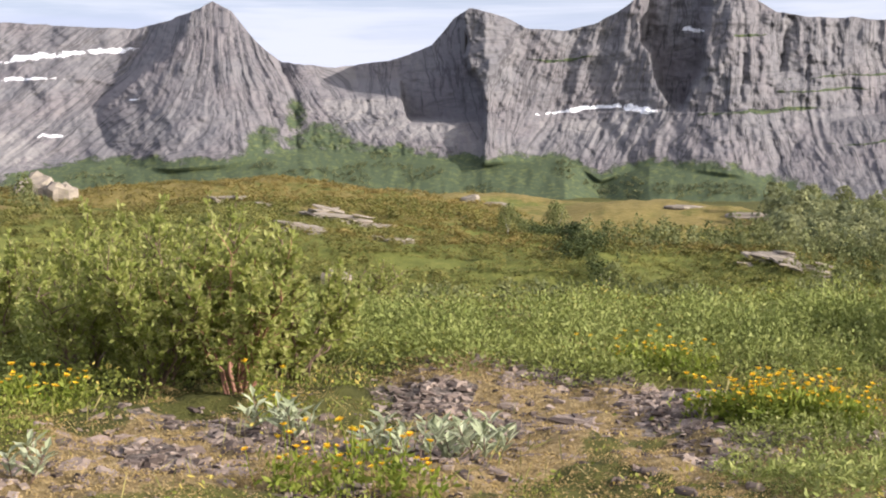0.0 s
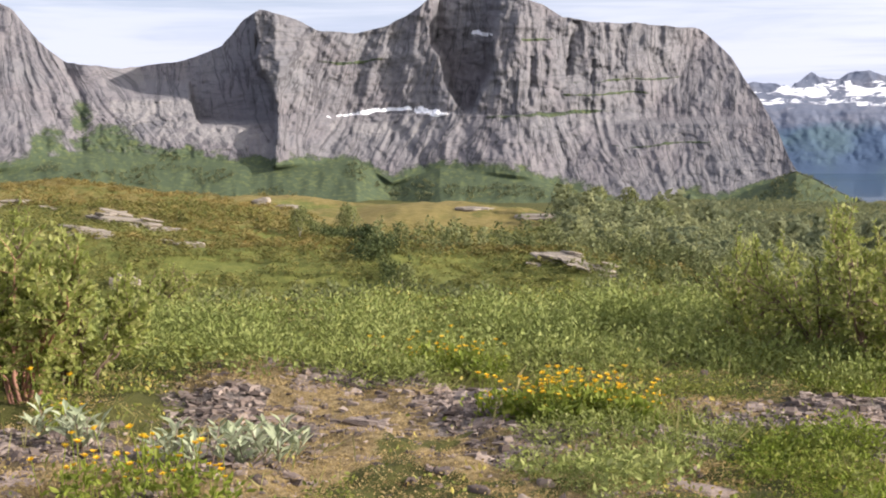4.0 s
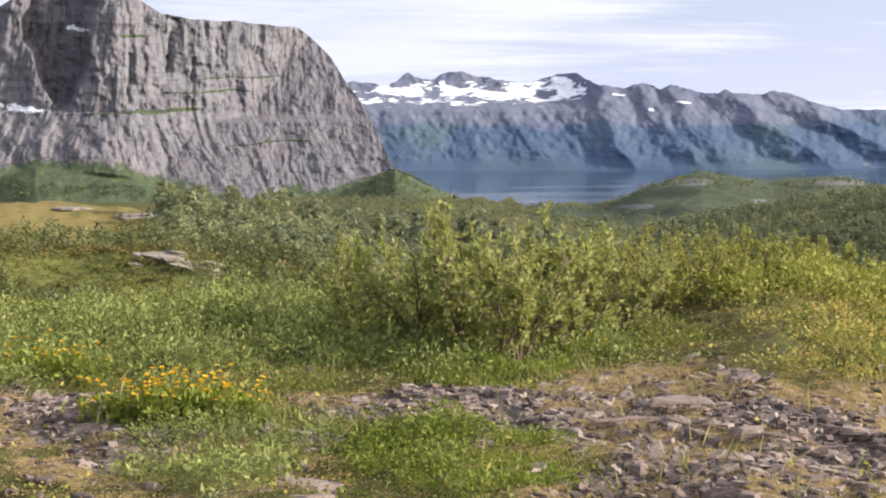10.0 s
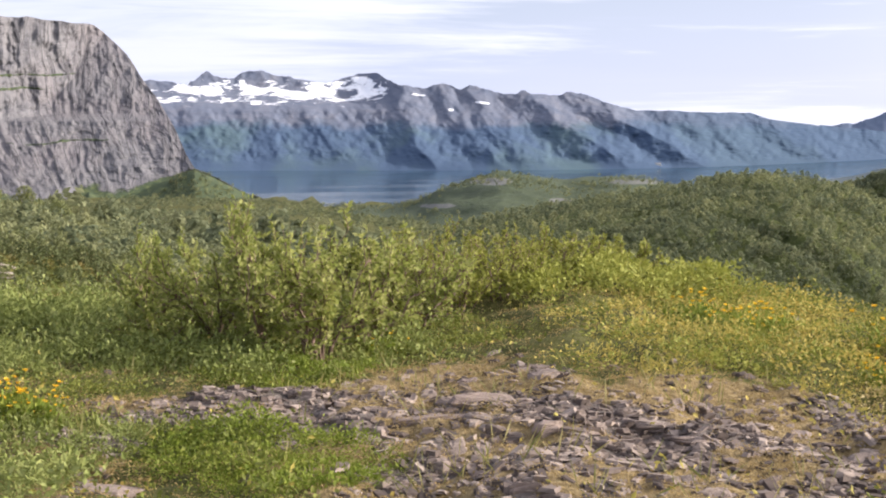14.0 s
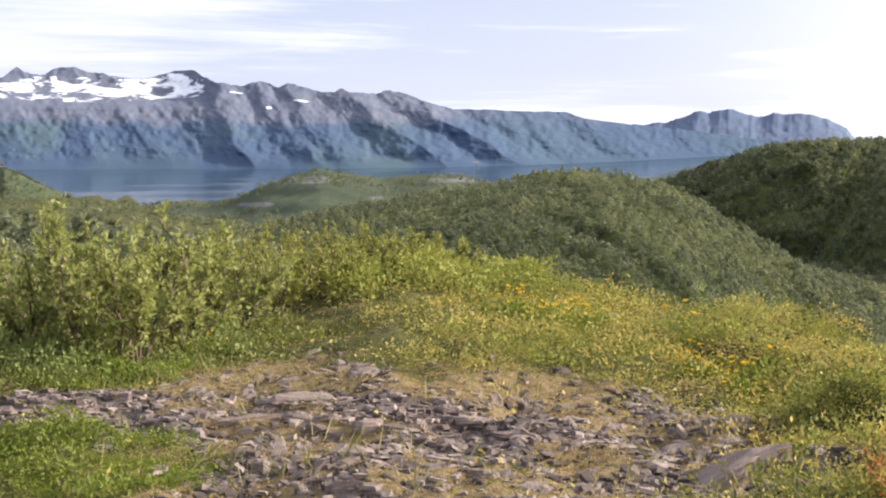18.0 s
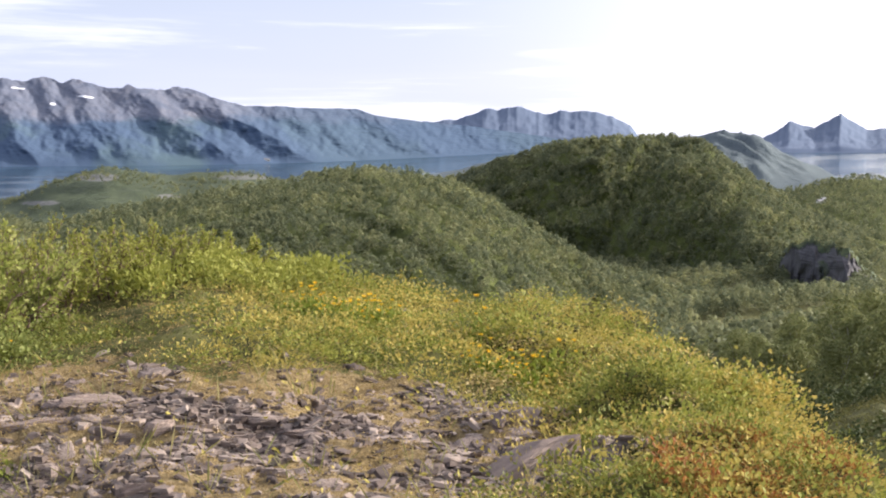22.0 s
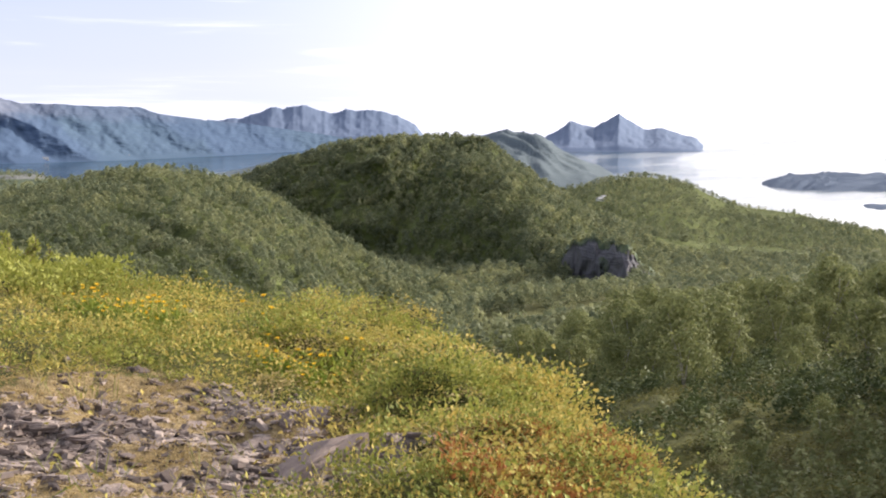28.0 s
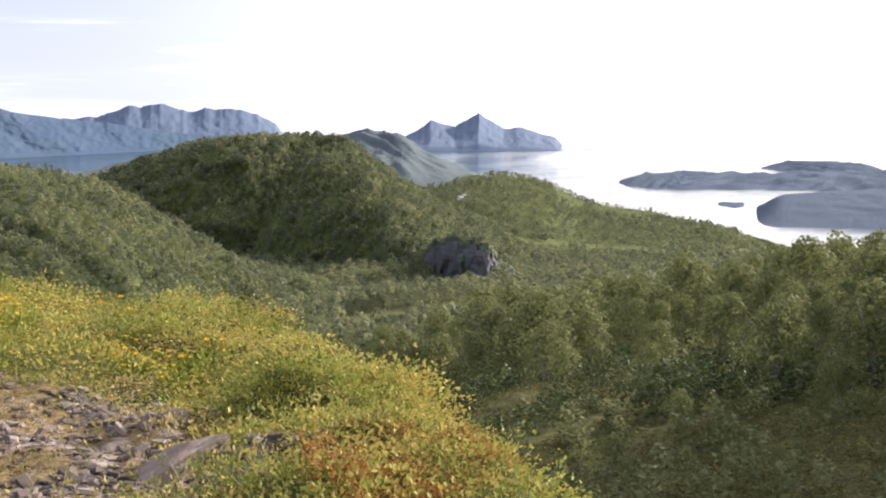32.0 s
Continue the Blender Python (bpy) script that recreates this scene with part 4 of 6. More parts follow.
# extra blue in these crowns stands in for haze over the woods
M_BIRCH = leaf_mat("hazed_birch_crown", (0.112, 0.133, 0.074), (0.191, 0.208, 0.106), (0.324, 0.324, 0.155), 0.38, 0.7, 0.03, (0.119, 0.139, 0.087), True)
M_BIRCH_NEAR = leaf_mat("birch_leaf", (0.135, 0.155, 0.060), (0.190, 0.205, 0.078), (0.265, 0.268, 0.108), 0.35, 0.65, 0.2)
M_SCRUB = leaf_mat("scrub_leaf", (0.100, 0.116, 0.046), (0.170, 0.184, 0.074), (0.265, 0.272, 0.120), 0.3, 0.55, 0.12, None, True)
M_HEATHER = leaf_mat("heather_leaf", (0.075, 0.076, 0.026), (0.140, 0.138, 0.042), (0.230, 0.212, 0.070), 0.3, 0.6, 0.3, (0.10, 0.085, 0.038))
# dark leaf colour that stands in for shade in gully and hollow
M_SHADE_SCRUB = leaf_mat("shade_scrub_leaf", (0.045, 0.062, 0.024), (0.078, 0.098, 0.034), (0.125, 0.140, 0.050), 0.2, 0.6, 0.3, None, True)
M_HEATH_TUFT = leaf_mat("heath_tuft", (0.084, 0.101, 0.031), (0.162, 0.170, 0.048), (0.294, 0.270, 0.082), 0.3, 0.6, 0.12, (0.180, 0.156, 0.050), True)
M_RUST = leaf_mat("rusty_heath", (0.150, 0.125, 0.040), (0.235, 0.178, 0.058), (0.330, 0.240, 0.085), 0.25, 0.6, 0.10, (0.170, 0.160, 0.046), True)
M_STRAW = leaf_mat("straw_moss", (0.420, 0.325, 0.150), (0.500, 0.400, 0.195), (0.580, 0.480, 0.260), 0.2, 0.9, 2.5, (0.40, 0.32, 0.12))
M_LIME = leaf_mat("lime_leaf", (0.242, 0.262, 0.053), (0.330, 0.339, 0.073), (0.424, 0.413, 0.110), 0.25, 0.6, 0.8)


def bark():
    k = Nodes("bark", 0.85, 0.2)
    n = k.noise(9, 5, 0.6, (1, 1, 0.2))
    return k.bump(n, 0.4, 0.01).done(k.cols(n, (0.3, (0.10, 0.065, 0.05)), (0.6, (0.22, 0.15, 0.115)), (0.8, (0.36, 0.29, 0.25))))


def slate():
    k = Nodes("slate", 0.75, 0.3)
    n, f = k.noise(4.0, 6, 0.7, (1, 1, 2.5)), k.noise(30, 5, 0.7)
    c = k.cols(n, (0.3, (0.113, 0.087, 0.073)), (0.5, (0.220, 0.172, 0.143)), (0.72, (0.370, 0.291, 0.241)))
    c = k.mix(k.math("MULTIPLY", k.rand(), 0.6), c, k.mix(k.noise(2.0, 3), (0.345, 0.244, 0.188), (0.137, 0.106, 0.096)))
    c = k.mix(k.ramp(f, 0.60, 0.74), c, (0.404, 0.338, 0.280))
    return k.bump(k.math("ADD", n, k.math("MULTIPLY", f, 0.3)), 0.7, 0.02).done(c)


def pebble_mat():
    k = Nodes("pebble", 0.85, 0.2)
    c = k.cols(k.island(), (0.0, (0.065, 0.049, 0.042)), (0.5, (0.157, 0.121, 0.102)), (1.0, (0.324, 0.261, 0.218)))
    return k.bump(k.noise(40, 4), 0.5, 0.01).done(c)


def pale_rock():
    k = Nodes("lichen_rock", 0.85, 0.15)
    n, f = k.noise(1.2, 6, 0.7, (1, 1, 3.0)), k.noise(7, 5, 0.7)
    c = k.cols(n, (0.3, (0.131, 0.114, 0.096)), (0.5, (0.273, 0.234, 0.191)), (0.7, (0.415, 0.364, 0.306)))
    c = k.mix(k.ramp(f, 0.55, 0.7), c, (0.262, 0.239, 0.162))
    return k.bump(n, 0.8, 0.08).done(c)


M_BARK, M_SLATE, M_PEBBLE, M_PALE = bark(), slate(), pebble_mat(), pale_rock()

# ---- woods ----


def crown(n, size, seed, k=4, slim=0.42, low=0.30, high=0.88, fat=1.0, jit=0.28):
    """Leaf clumps of one crown or bush, one unit high: uneven lobes whose leaves are turned outwards."""
    g = np.random.default_rng(seed)
    lz = np.linspace(low, high, k) + g.normal(0, 0.03, k)
    la = g.uniform(0, 6.28) + np.arange(k) * 2.4 + g.normal(0, 0.3, k)
    top = (lz - low) / (high - low + 1e-6)
    lr = slim * (0.72 - 0.55 * top) * g.uniform(0.35, 1.0, k)
    C = np.stack([lr * np.cos(la), lr * np.sin(la), lz], 1)
    rad = fat * slim * (1.05 - 0.35 * top) * g.uniform(0.8, 1.2, k) / k ** 0.42
    i = g.integers(0, k, n)
    d = unit(g.normal(size=(n, 3)) + np.array([0, 0, 0.2]))
    p = C[i] + d * rad[i][:, None] * g.uniform(0.75, 1.08, (n, 1))
    nr = unit(d + jit * g.normal(size=(n, 3)))
    u = unit(np.cross(nr, g.normal(size=(n, 3))))
    v = np.cross(nr, u)
    s = size * g.uniform(0.6, 1.3, n)[:, None]
    V = np.stack([p - u * s, p - v * s * 0.75 - nr * s * 0.15, p + u * s, p + v * s * 0.75 - nr * s * 0.15], 1).reshape(-1, 3)
    return V, np.arange(4 * n).reshape(-1, 4)


def round_normals(V, F):
    """Normals that follow the round of a crown, so that its leaves shade as one mass."""
    q = V[F]
    flat = np.repeat(unit(np.cross(q[:, 2] - q[:, 0], q[:, 3] - q[:, 1])), 4, 0)
    return unit(0.55 * unit((V - np.array([0, 0, 0.42 * V[:, 2].max()])) * np.array([1, 1, 0.8])) + 0.6 * flat)


def soft_normals(me, N):
    at = me.attributes.new("custom_normal", "FLOAT_VECTOR", "POINT")
    at.data.foreach_set("vector", np.ascontiguousarray(N, dtype=np.float32).ravel())
    me.update()


def scatter(name, places, heights, templates, material, label, category, wide=1.0, soft=True):
    """Many plants as one mesh."""
    pieces, shade, bent = [], [], []
    pick = rng.integers(0, len(templates), len(places))
    for t, (V, F) in enumerate(templates):
        sel = pick == t
        P, H = places[sel], heights[sel]
        m = len(P)
        if not m:
            continue
        a = rng.uniform(0, 6.28, m)
        w = H * wide * rng.uniform(0.8, 1.25, m)
        X = V[None, :, 0] * np.cos(a)[:, None] - V[None, :, 1] * np.sin(a)[:, None]
        Y = V[None, :, 0] * np.sin(a)[:, None] + V[None, :, 1] * np.cos(a)[:, None]
        W = np.stack([X * w[:, None], Y * w[:, None], V[None, :, 2] * H[:, None]], -1) + P[:, None]
        shade.append(np.repeat(rng.uniform(0, 1, m), len(V)))
        if soft:
            N = round_normals(V, F)
            bent.append(np.stack([N[None, :, 0] * np.cos(a)[:, None] - N[None, :, 1] * np.sin(a)[:, None], N[None, :, 0] * np.sin(a)[:, None] + N[None, :, 1] * np.cos(a)[:, None], N[None, :, 2] + 0 * a[:, None]], -1).reshape(-1, 3))
        pieces.append((W.reshape(-1, 3), (F[None] + (np.arange(m) * len(V))[:, None, None]).reshape(-1, 4)))
    V, F = joined(pieces)
    ob = raw_mesh(name, V, F, material, {"each": np.concatenate(shade)})
    if soft:
        soft_normals(ob.data, np.concatenate(bent))
    return tagged(ob, label, category, kind="stuff")


FAR_TREES = [crown(46, 0.080, 100 + i, 3, slim=0.36, low=0.30, high=0.74, fat=1.05, jit=0.25) for i in range(8)]
MID_TREES = [crown(140, 0.050, 120 + i, 5, slim=0.42, low=0.24, high=0.80, jit=0.25) for i in range(8)]


def on_hill(key, n, open_part, seed, lo=0.0):
    sl = HILLS[key]
    u, v = rng.uniform(0, 1, n), rng.uniform(lo, 0.995, n)
    P = sl.at(u, v)
    keep = fbm(P[:, 0] * 0.012, P[:, 1] * 0.012 + P[:, 2] * 0.02, seed, 4) > open_part
    return P[keep]


P = APRON[0]
scatter("birch_wood", P, rng.uniform(2.5, 5.0, len(P)), FAR_TREES, M_BIRCH, "birch wood on the green aprons of the mountain", "birch wood", 1.5)
P = on_hill("middle", 9500, -0.32, 61)
scatter("birch_wood", P, rng.uniform(2.2, 4.4, len(P)), [crown(60, 0.070, 140 + i, 3, slim=0.38, low=0.28, high=0.74, fat=1.05, jit=0.12) for i in range(8)], M_BIRCH, "low mountain birches covering the rounded hill", "birch wood", 1.15)
P = on_hill("big", 11000, -0.30, 62)
scatter("birch_wood", P, rng.uniform(2.8, 5.2, len(P)), FAR_TREES, M_BIRCH, "dense birch wood on the high round hill", "birch wood", 1.25)
a = rng.uniform(56.0, 61.0, 420)
rc = table([(56.2, 555), (56.7, 515), (57.2, 500), (58.0, 485), (58.8, 457), (59.1, 450), (59.6, 462), (60.6, 510)], a) - 4
ec = -6.3 + rng.uniform(0, 1, 420) * table([(56, 1.9), (56.7, 1.2), (57.2, 0.5), (58.8, 0.5), (59.3, 1.2), (60, 1.6), (61, 1.0)], a)
P = np.concatenate([xyz(a, rc, el_z(rc, ec)), xyz(a[:45], rc[:45] + 22, el_z(rc[:45] + 22, table([(56.0, -5.4), (57.0, -4.1), (57.6, -3.9), (58.8, -4.25), (59.4, -4.8), (61.0, -5.9)], a[:45])))])
scatter("birch_wood", P, rng.uniform(2.4, 4.4, len(P)), FAR_TREES, M_BIRCH, "birches at the foot and brow of the rock face", "birch wood", 1.25)
P = on_hill("coast", 6500, -0.4, 63)
scatter("birch_wood", P, rng.uniform(2.8, 5.0, len(P)), FAR_TREES, M_BIRCH, "dark birch wood on the coastal hill", "birch wood", 1.3)


def valley(n, az0, az1, r0, r1, open_part, seed):
    az, r = rng.uniform(az0, az1, n), np.sqrt(rng.uniform(r0 ** 2, r1 ** 2, n))
    P = at_polar(az, r)
    return P[fbm(P[:, 0] * 0.02, P[:, 1] * 0.02, seed, 4) > open_part]


P = np.concatenate([valley(3000, 15, 60, 130, 330, -0.10, 64), valley(700, 60, 76, 150, 260, -0.4, 64), valley(1000, 14, 30, 115, 240, -0.3, 65)])
scatter("birch_wood", P, rng.uniform(3.0, 5.6, len(P)), MID_TREES, M_BIRCH, "mountain birches along the valley floor", "birch wood", 1.1)
P = np.concatenate([valley(900, 14, 40, 330, 1100, -0.2, 66), valley(1500, 15, 32, 800, 1560, -0.5, 66)])
scatter("birch_wood", P, rng.uniform(4, 6, len(P)), FAR_TREES, M_BIRCH, "birch wood below the mountain wall", "birch wood", 1.5)

# ---- scrub on the hillside and in the hollow ----
BUSHES = [crown(100, 0.055, 160 + i, 8, slim=0.5, low=0.14, high=0.86, jit=0.6) for i in range(6)]
SMALL = [crown(26, 0.085, 170 + i, 4, slim=0.55, low=0.08, high=0.5, jit=0.6) for i in range(6)]


def hillside(n, az0, az1, r0, r1, open_part, seed, f=0.05):
    az, r = rng.uniform(az0, az1, n), rng.uniform(r0, r1, n)
    P = at_polar(az, r, -0.03)
    return P[fbm(P[:, 0] * f, P[:, 1] * f, seed, 4) > open_part]


P = np.concatenate([hillside(1500, -4, 20, 34, 47, -0.10, 71), hillside(260, 5, 24, 46, 70, 0.14, 72), hillside(120, -18, -8, 66, 84, -0.1, 73), hillside(600, 20, 42, 22, 60, -0.1, 74), hillside(300, 13, 24, 40, 62, -0.15, 78)])
scatter("willow_scrub", P, rng.uniform(0.5, 1.45, len(P)), BUSHES, M_SCRUB, "grey-green willow scrub in the hollow", "scrub", 0.95)
P2 = hillside(800, 12, 24, 62, 118, -0.15, 78)
scatter("birch_wood", P2, rng.uniform(0.9, 2.2, len(P2)), MID_TREES, M_BIRCH, "young birches on the shoulder of the hillside", "birch wood", 1.2)
# dark scrub put in for the shadow along the gully of the hillside
t = rng.uniform(0, 1, 150)
P = at_polar(3.2 + 2.9 * t + rng.normal(0, 0.30, 150), 71 - 20 * t + rng.normal(0, 1.2, 150), -0.05)
t = rng.uniform(0, 1, 110)
Q = at_polar(10.2 + 7.0 * t + rng.normal(0, 0.35, 110), 74 - 20 * t + rng.normal(0, 1.6, 110), -0.05)
scatter("juniper_scrub", np.concatenate([P, Q]), rng.uniform(0.35, 0.8, 260), BUSHES, M_SHADE_SCRUB, "dark green scrub standing in for shadow along a gully", "scrub", 1.3)
P = np.concatenate([hillside(20000, -18, 26, 34, 78, -0.38, 75, 0.11), hillside(3000, 26, 76, 30, 100, -0.1, 76, 0.11)])
scatter("heather", P, rng.uniform(0.16, 0.42, len(P)), SMALL, M_HEATH_TUFT, "low green heather tufts on the slope", "heather", 1.9)
FINE = [crown(40, 0.05, 180 + i, 5, slim=0.6, low=0.06, high=0.5, jit=0.6) for i in range(6)]
P = hillside(4200, 50, 77, 10.5, 30, -0.30, 79, 0.35)
scatter("heather", P, rng.uniform(0.12, 0.36, len(P)), FINE, M_HEATHER, "brown-green heather below the brink", "heather", 1.8)
P = hillside(4200, 50, 77, 24, 66, -0.20, 80, 0.15)
scatter("heather", P, rng.uniform(0.2, 0.6, len(P)), FINE, M_HEATHER, "dark heather and juniper on the slope", "heather", 1.8)
# dark bushes that paint in the shade of the hollow
P = hillside(900, 52, 78, 40, 75, -0.15, 82, 0.08)
scatter("juniper_scrub", P, rng.uniform(0.4, 1.1, len(P)), BUSHES, M_SHADE_SCRUB, "dark scrub thicket in the hollow, shade put into its colour", "scrub", 1.3)
P = hillside(12000, -18, 20, 58, 92, -0.12, 77, 0.09)
scatter("dry_heath", P, rng.uniform(0.18, 0.38, len(P)), SMALL, M_RUST, "orange-brown dry heath on the hilltop", "heath", 2.2)

# ---- plants of the knoll ----


def knoll(n, az0=-19.0, az1=60.0, r0=5.3, r1=14.0):
    az, r = rng.uniform(az0, az1, n), np.sqrt(rng.uniform(r0 ** 2, r1 ** 2, n))
    ok = r < table(EDGE_R, az) * 1.12
    return az[ok], r[ok]


def cover(name, n, weight, hgt, length, ratio, up, material, label, category, bunch=1.6, dense=False, **area):
    az, r = knoll(n, **area)
    x, y = r * np.sin(np.radians(az)), r * np.cos(np.radians(az))
    w = weight(az, r, x, y)
    ok = rng.uniform(0, 1, len(az)) < w * (1.0 if dense else step(fbm(x * 2.3 * bunch, y * 2.3 * bunch, 95, 4), -0.22, 0.1))
    az, r, x, y = az[ok], r[ok], x[ok], y[ok]
    m = len(az)
    top = hgt * np.clip(0.55 + 1.5 * fbm(x * bunch, y * bunch, 81, 4), 0.12, 1.4)
    P = at_polar(az, r, top * rng.uniform(0, 1, m) ** 0.6)
    L = length * rng.uniform(0.6, 1.35, m)
    way = ways(m, up)
    V, F = leaves(P, way, L, L * ratio)
    return tagged(raw_mesh(name, V, F, material), label, category, kind="stuff")


def dome(n, leaf, ratio, seed, up=0.6, lumps=0.25):
    """One cushion of leaves, a unit in radius: an uneven dome with its leaves turned out and up."""
    g = np.random.default_rng(seed)
    d = unit(g.normal(size=(n, 3)))
    d[:, 2] = np.abs(d[:, 2])
    ph = g.uniform(0, 6.28, 3)
    th = np.arctan2(d[:, 1], d[:, 0])
    bulge = 1 + lumps * (np.sin(2 * th + ph[0]) * 0.5 + np.sin(3 * th + ph[1] + 4 * d[:, 2]) * 0.5 + np.sin(5 * th + ph[2]) * 0.4)
    p = d * (bulge * g.uniform(0.72, 1.04, n))[:, None]
    way = unit(d * 0.7 + g.normal(0, 0.45, (n, 3)) + np.array([0, 0, up]))
    s = unit(np.cross(way, d + 0.6 * g.normal(size=(n, 3))))
    nrm = np.cross(s, way)
    L = leaf * g.uniform(0.65, 1.3, n)[:, None]
    V = np.stack([p, p + way * L * 0.5 + s * L * ratio * 0.5 + nrm * L * 0.08, p + way * L, p + way * L * 0.5 - s * L * ratio * 0.5 + nrm * L * 0.08], 1)
    return V.reshape(-1, 3), np.arange(4 * n).reshape(-1, 4)


def mounds(name, n, weight, lo, hi, tall, templates, material, label, category, sink=0.25, **area):
    """Cushions set close together on the knoll, each a low dome."""
    az, r = knoll(n, **area)
    x, y = r * np.sin(np.radians(az)), r * np.cos(np.radians(az))
    ok = rng.uniform(0, 1, len(az)) < weight(az, r, x, y)
    az, r = az[ok], r[ok]
    H = lo + (hi - lo) * rng.uniform(0, 1, len(az)) ** 1.6
    return scatter(name, at_polar(az, r) - np.array([0, 0, 1.0]) * (sink * tall * H)[:, None], H * tall, templates, material, label, category, 1.0 / tall)


def bare(az, r):
    return step(stony(az, r) + 0.25 * fbm(r * np.sin(np.radians(az)) * 1.3, r * np.cos(np.radians(az)) * 1.3, 83, 4), 0.25, 0.6)


def w_green(az, r, x, y):
    return (1 - bare(az, r)) * (0.4 + 0.6 * np.maximum(step(r, 7.0, 8.2), step(az, 16, 24))) * (1 - 0.4 * step(az, 36, 46)) * np.clip(0.75 + 1.3 * fbm(x * 0.8, y * 0.8, 85, 4), 0.1, 1)


def w_shelf(az, r, x, y):
    return step(r, 8.3, 9.2) * (1 - step(az, 26, 34)) * np.clip(0.8 + 1.2 * fbm(x * 0.7, y * 0.7, 86, 4), 0, 1)


def w_gold(az, r, x, y):
    return (1 - 0.85 * bare(az, r)) * (0.12 + 0.88 * step(az, 32, 44)) * np.clip(0.7 + 1.5 * fbm(x * 0.9, y * 0.9, 87, 4), 0, 1)


def w_moss(az, r, x, y):
    b = bare(az, r)
    return np.clip(0.5 + 0.5 * b, 0, 1) * mossy(x, y)



cover("bilberry_carpet", 130000, w_green, 0.15, 0.026, 0.6, 0.5, M_BILBERRY, "bilberry and dwarf birch carpet on the knoll", "ground cover")
cover("dwarf_willow_carpet", 20000, w_shelf, 0.16, 0.030, 0.55, 0.6, M_DWARF, "belt of low grey-green dwarf willow along the shelf", "ground cover", 1.1, az0=-19.0, az1=34.0, r0=8.2, r1=13.0)
cover("golden_heath", 80000, w_gold, 0.16, 0.032, 0.5, 0.5, M_GOLD, "golden autumn-tinted heath on the knoll", "ground cover")
cover("moss_tufts", 330000, w_moss, 0.030, 0.0105, 0.65, 0.7, M_MOSS, "yellow dry moss and lichen between stones", "moss", 3.0, True)
cover("dry_grass", 15000, lambda az, r, x, y: np.clip(0.35 + 1.6 * fbm(x * 1.1, y * 1.1, 89, 4), 0, 1), 0.02, 0.13, 0.05, 1.6, M_GRASS, "thin dry grass blades", "grass")


WILLOW_DOMES = [dome(400, 0.105, 0.55, 800 + i, 0.35, 0.35) for i in range(6)]
BERRY_DOMES = [dome(260, 0.115, 0.6, 810 + i, 0.45, 0.35) for i in range(6)]
MOSS_DOMES = [dome(90, 0.17, 0.6, 820 + i, 0.5, 0.25) for i in range(6)]


def w_belt(az, r, x, y):
    return step(r, 8.4, 9.0) * (1 - step(az, 22, 30)) * np.clip(0.9 + 1.6 * fbm(x * 0.6, y * 0.6, 86, 4), 0, 1)


def w_brink(az, r, x, y):
    return step(az, 33, 42) * (1 - bare(az, r)) * np.clip(0.7 + 1.8 * fbm(x * 0.8, y * 0.8, 104, 4), 0, 1)


def w_patch(seed, base):
    return lambda az, r, x, y: (1 - bare(az, r)) * np.clip(base + 2.2 * fbm(x * 0.9, y * 0.9, seed, 4), 0, 1)


mounds("dwarf_willow", 900, w_belt, 0.14, 0.40, 0.85, WILLOW_DOMES, M_DWARF, "belt of dwarf willow bushes along the shelf", "dwarf willow", az0=-19.0, az1=32.0, r0=8.3, r1=12.2)
mounds("bilberry_tufts", 1700, w_patch(105, 0.42), 0.08, 0.20, 0.8, BERRY_DOMES, M_BILBERRY, "rounded tufts of green bilberry on the knoll", "bilberry", az0=-19.0, az1=60.0, r0=5.4, r1=13.0)
mounds("heath_tufts", 900, w_brink, 0.09, 0.26, 0.7, BERRY_DOMES, M_GOLD, "rounded tufts of golden heath near the brink", "heath", az0=33.0, az1=62.0, r0=5.4, r1=13.5)
mounds("bilberry_tufts", 900, w_brink, 0.09, 0.26, 0.8, BERRY_DOMES, M_LIME, "rounded tufts of fresh green bilberry near the brink", "bilberry", az0=36.0, az1=62.0, r0=5.4, r1=13.5)
mounds("moss_cushions", 3600, lambda az, r, x, y: mossy(x, y) * np.clip(0.35 + 1.8 * fbm(x * 1.1, y * 1.1, 107, 4), 0, 1), 0.03, 0.11, 0.42, MOSS_DOMES, M_MOSS, "low cushions of dry yellow moss", "moss", az0=-19.0, az1=60.0, r0=5.4, r1=10.5)


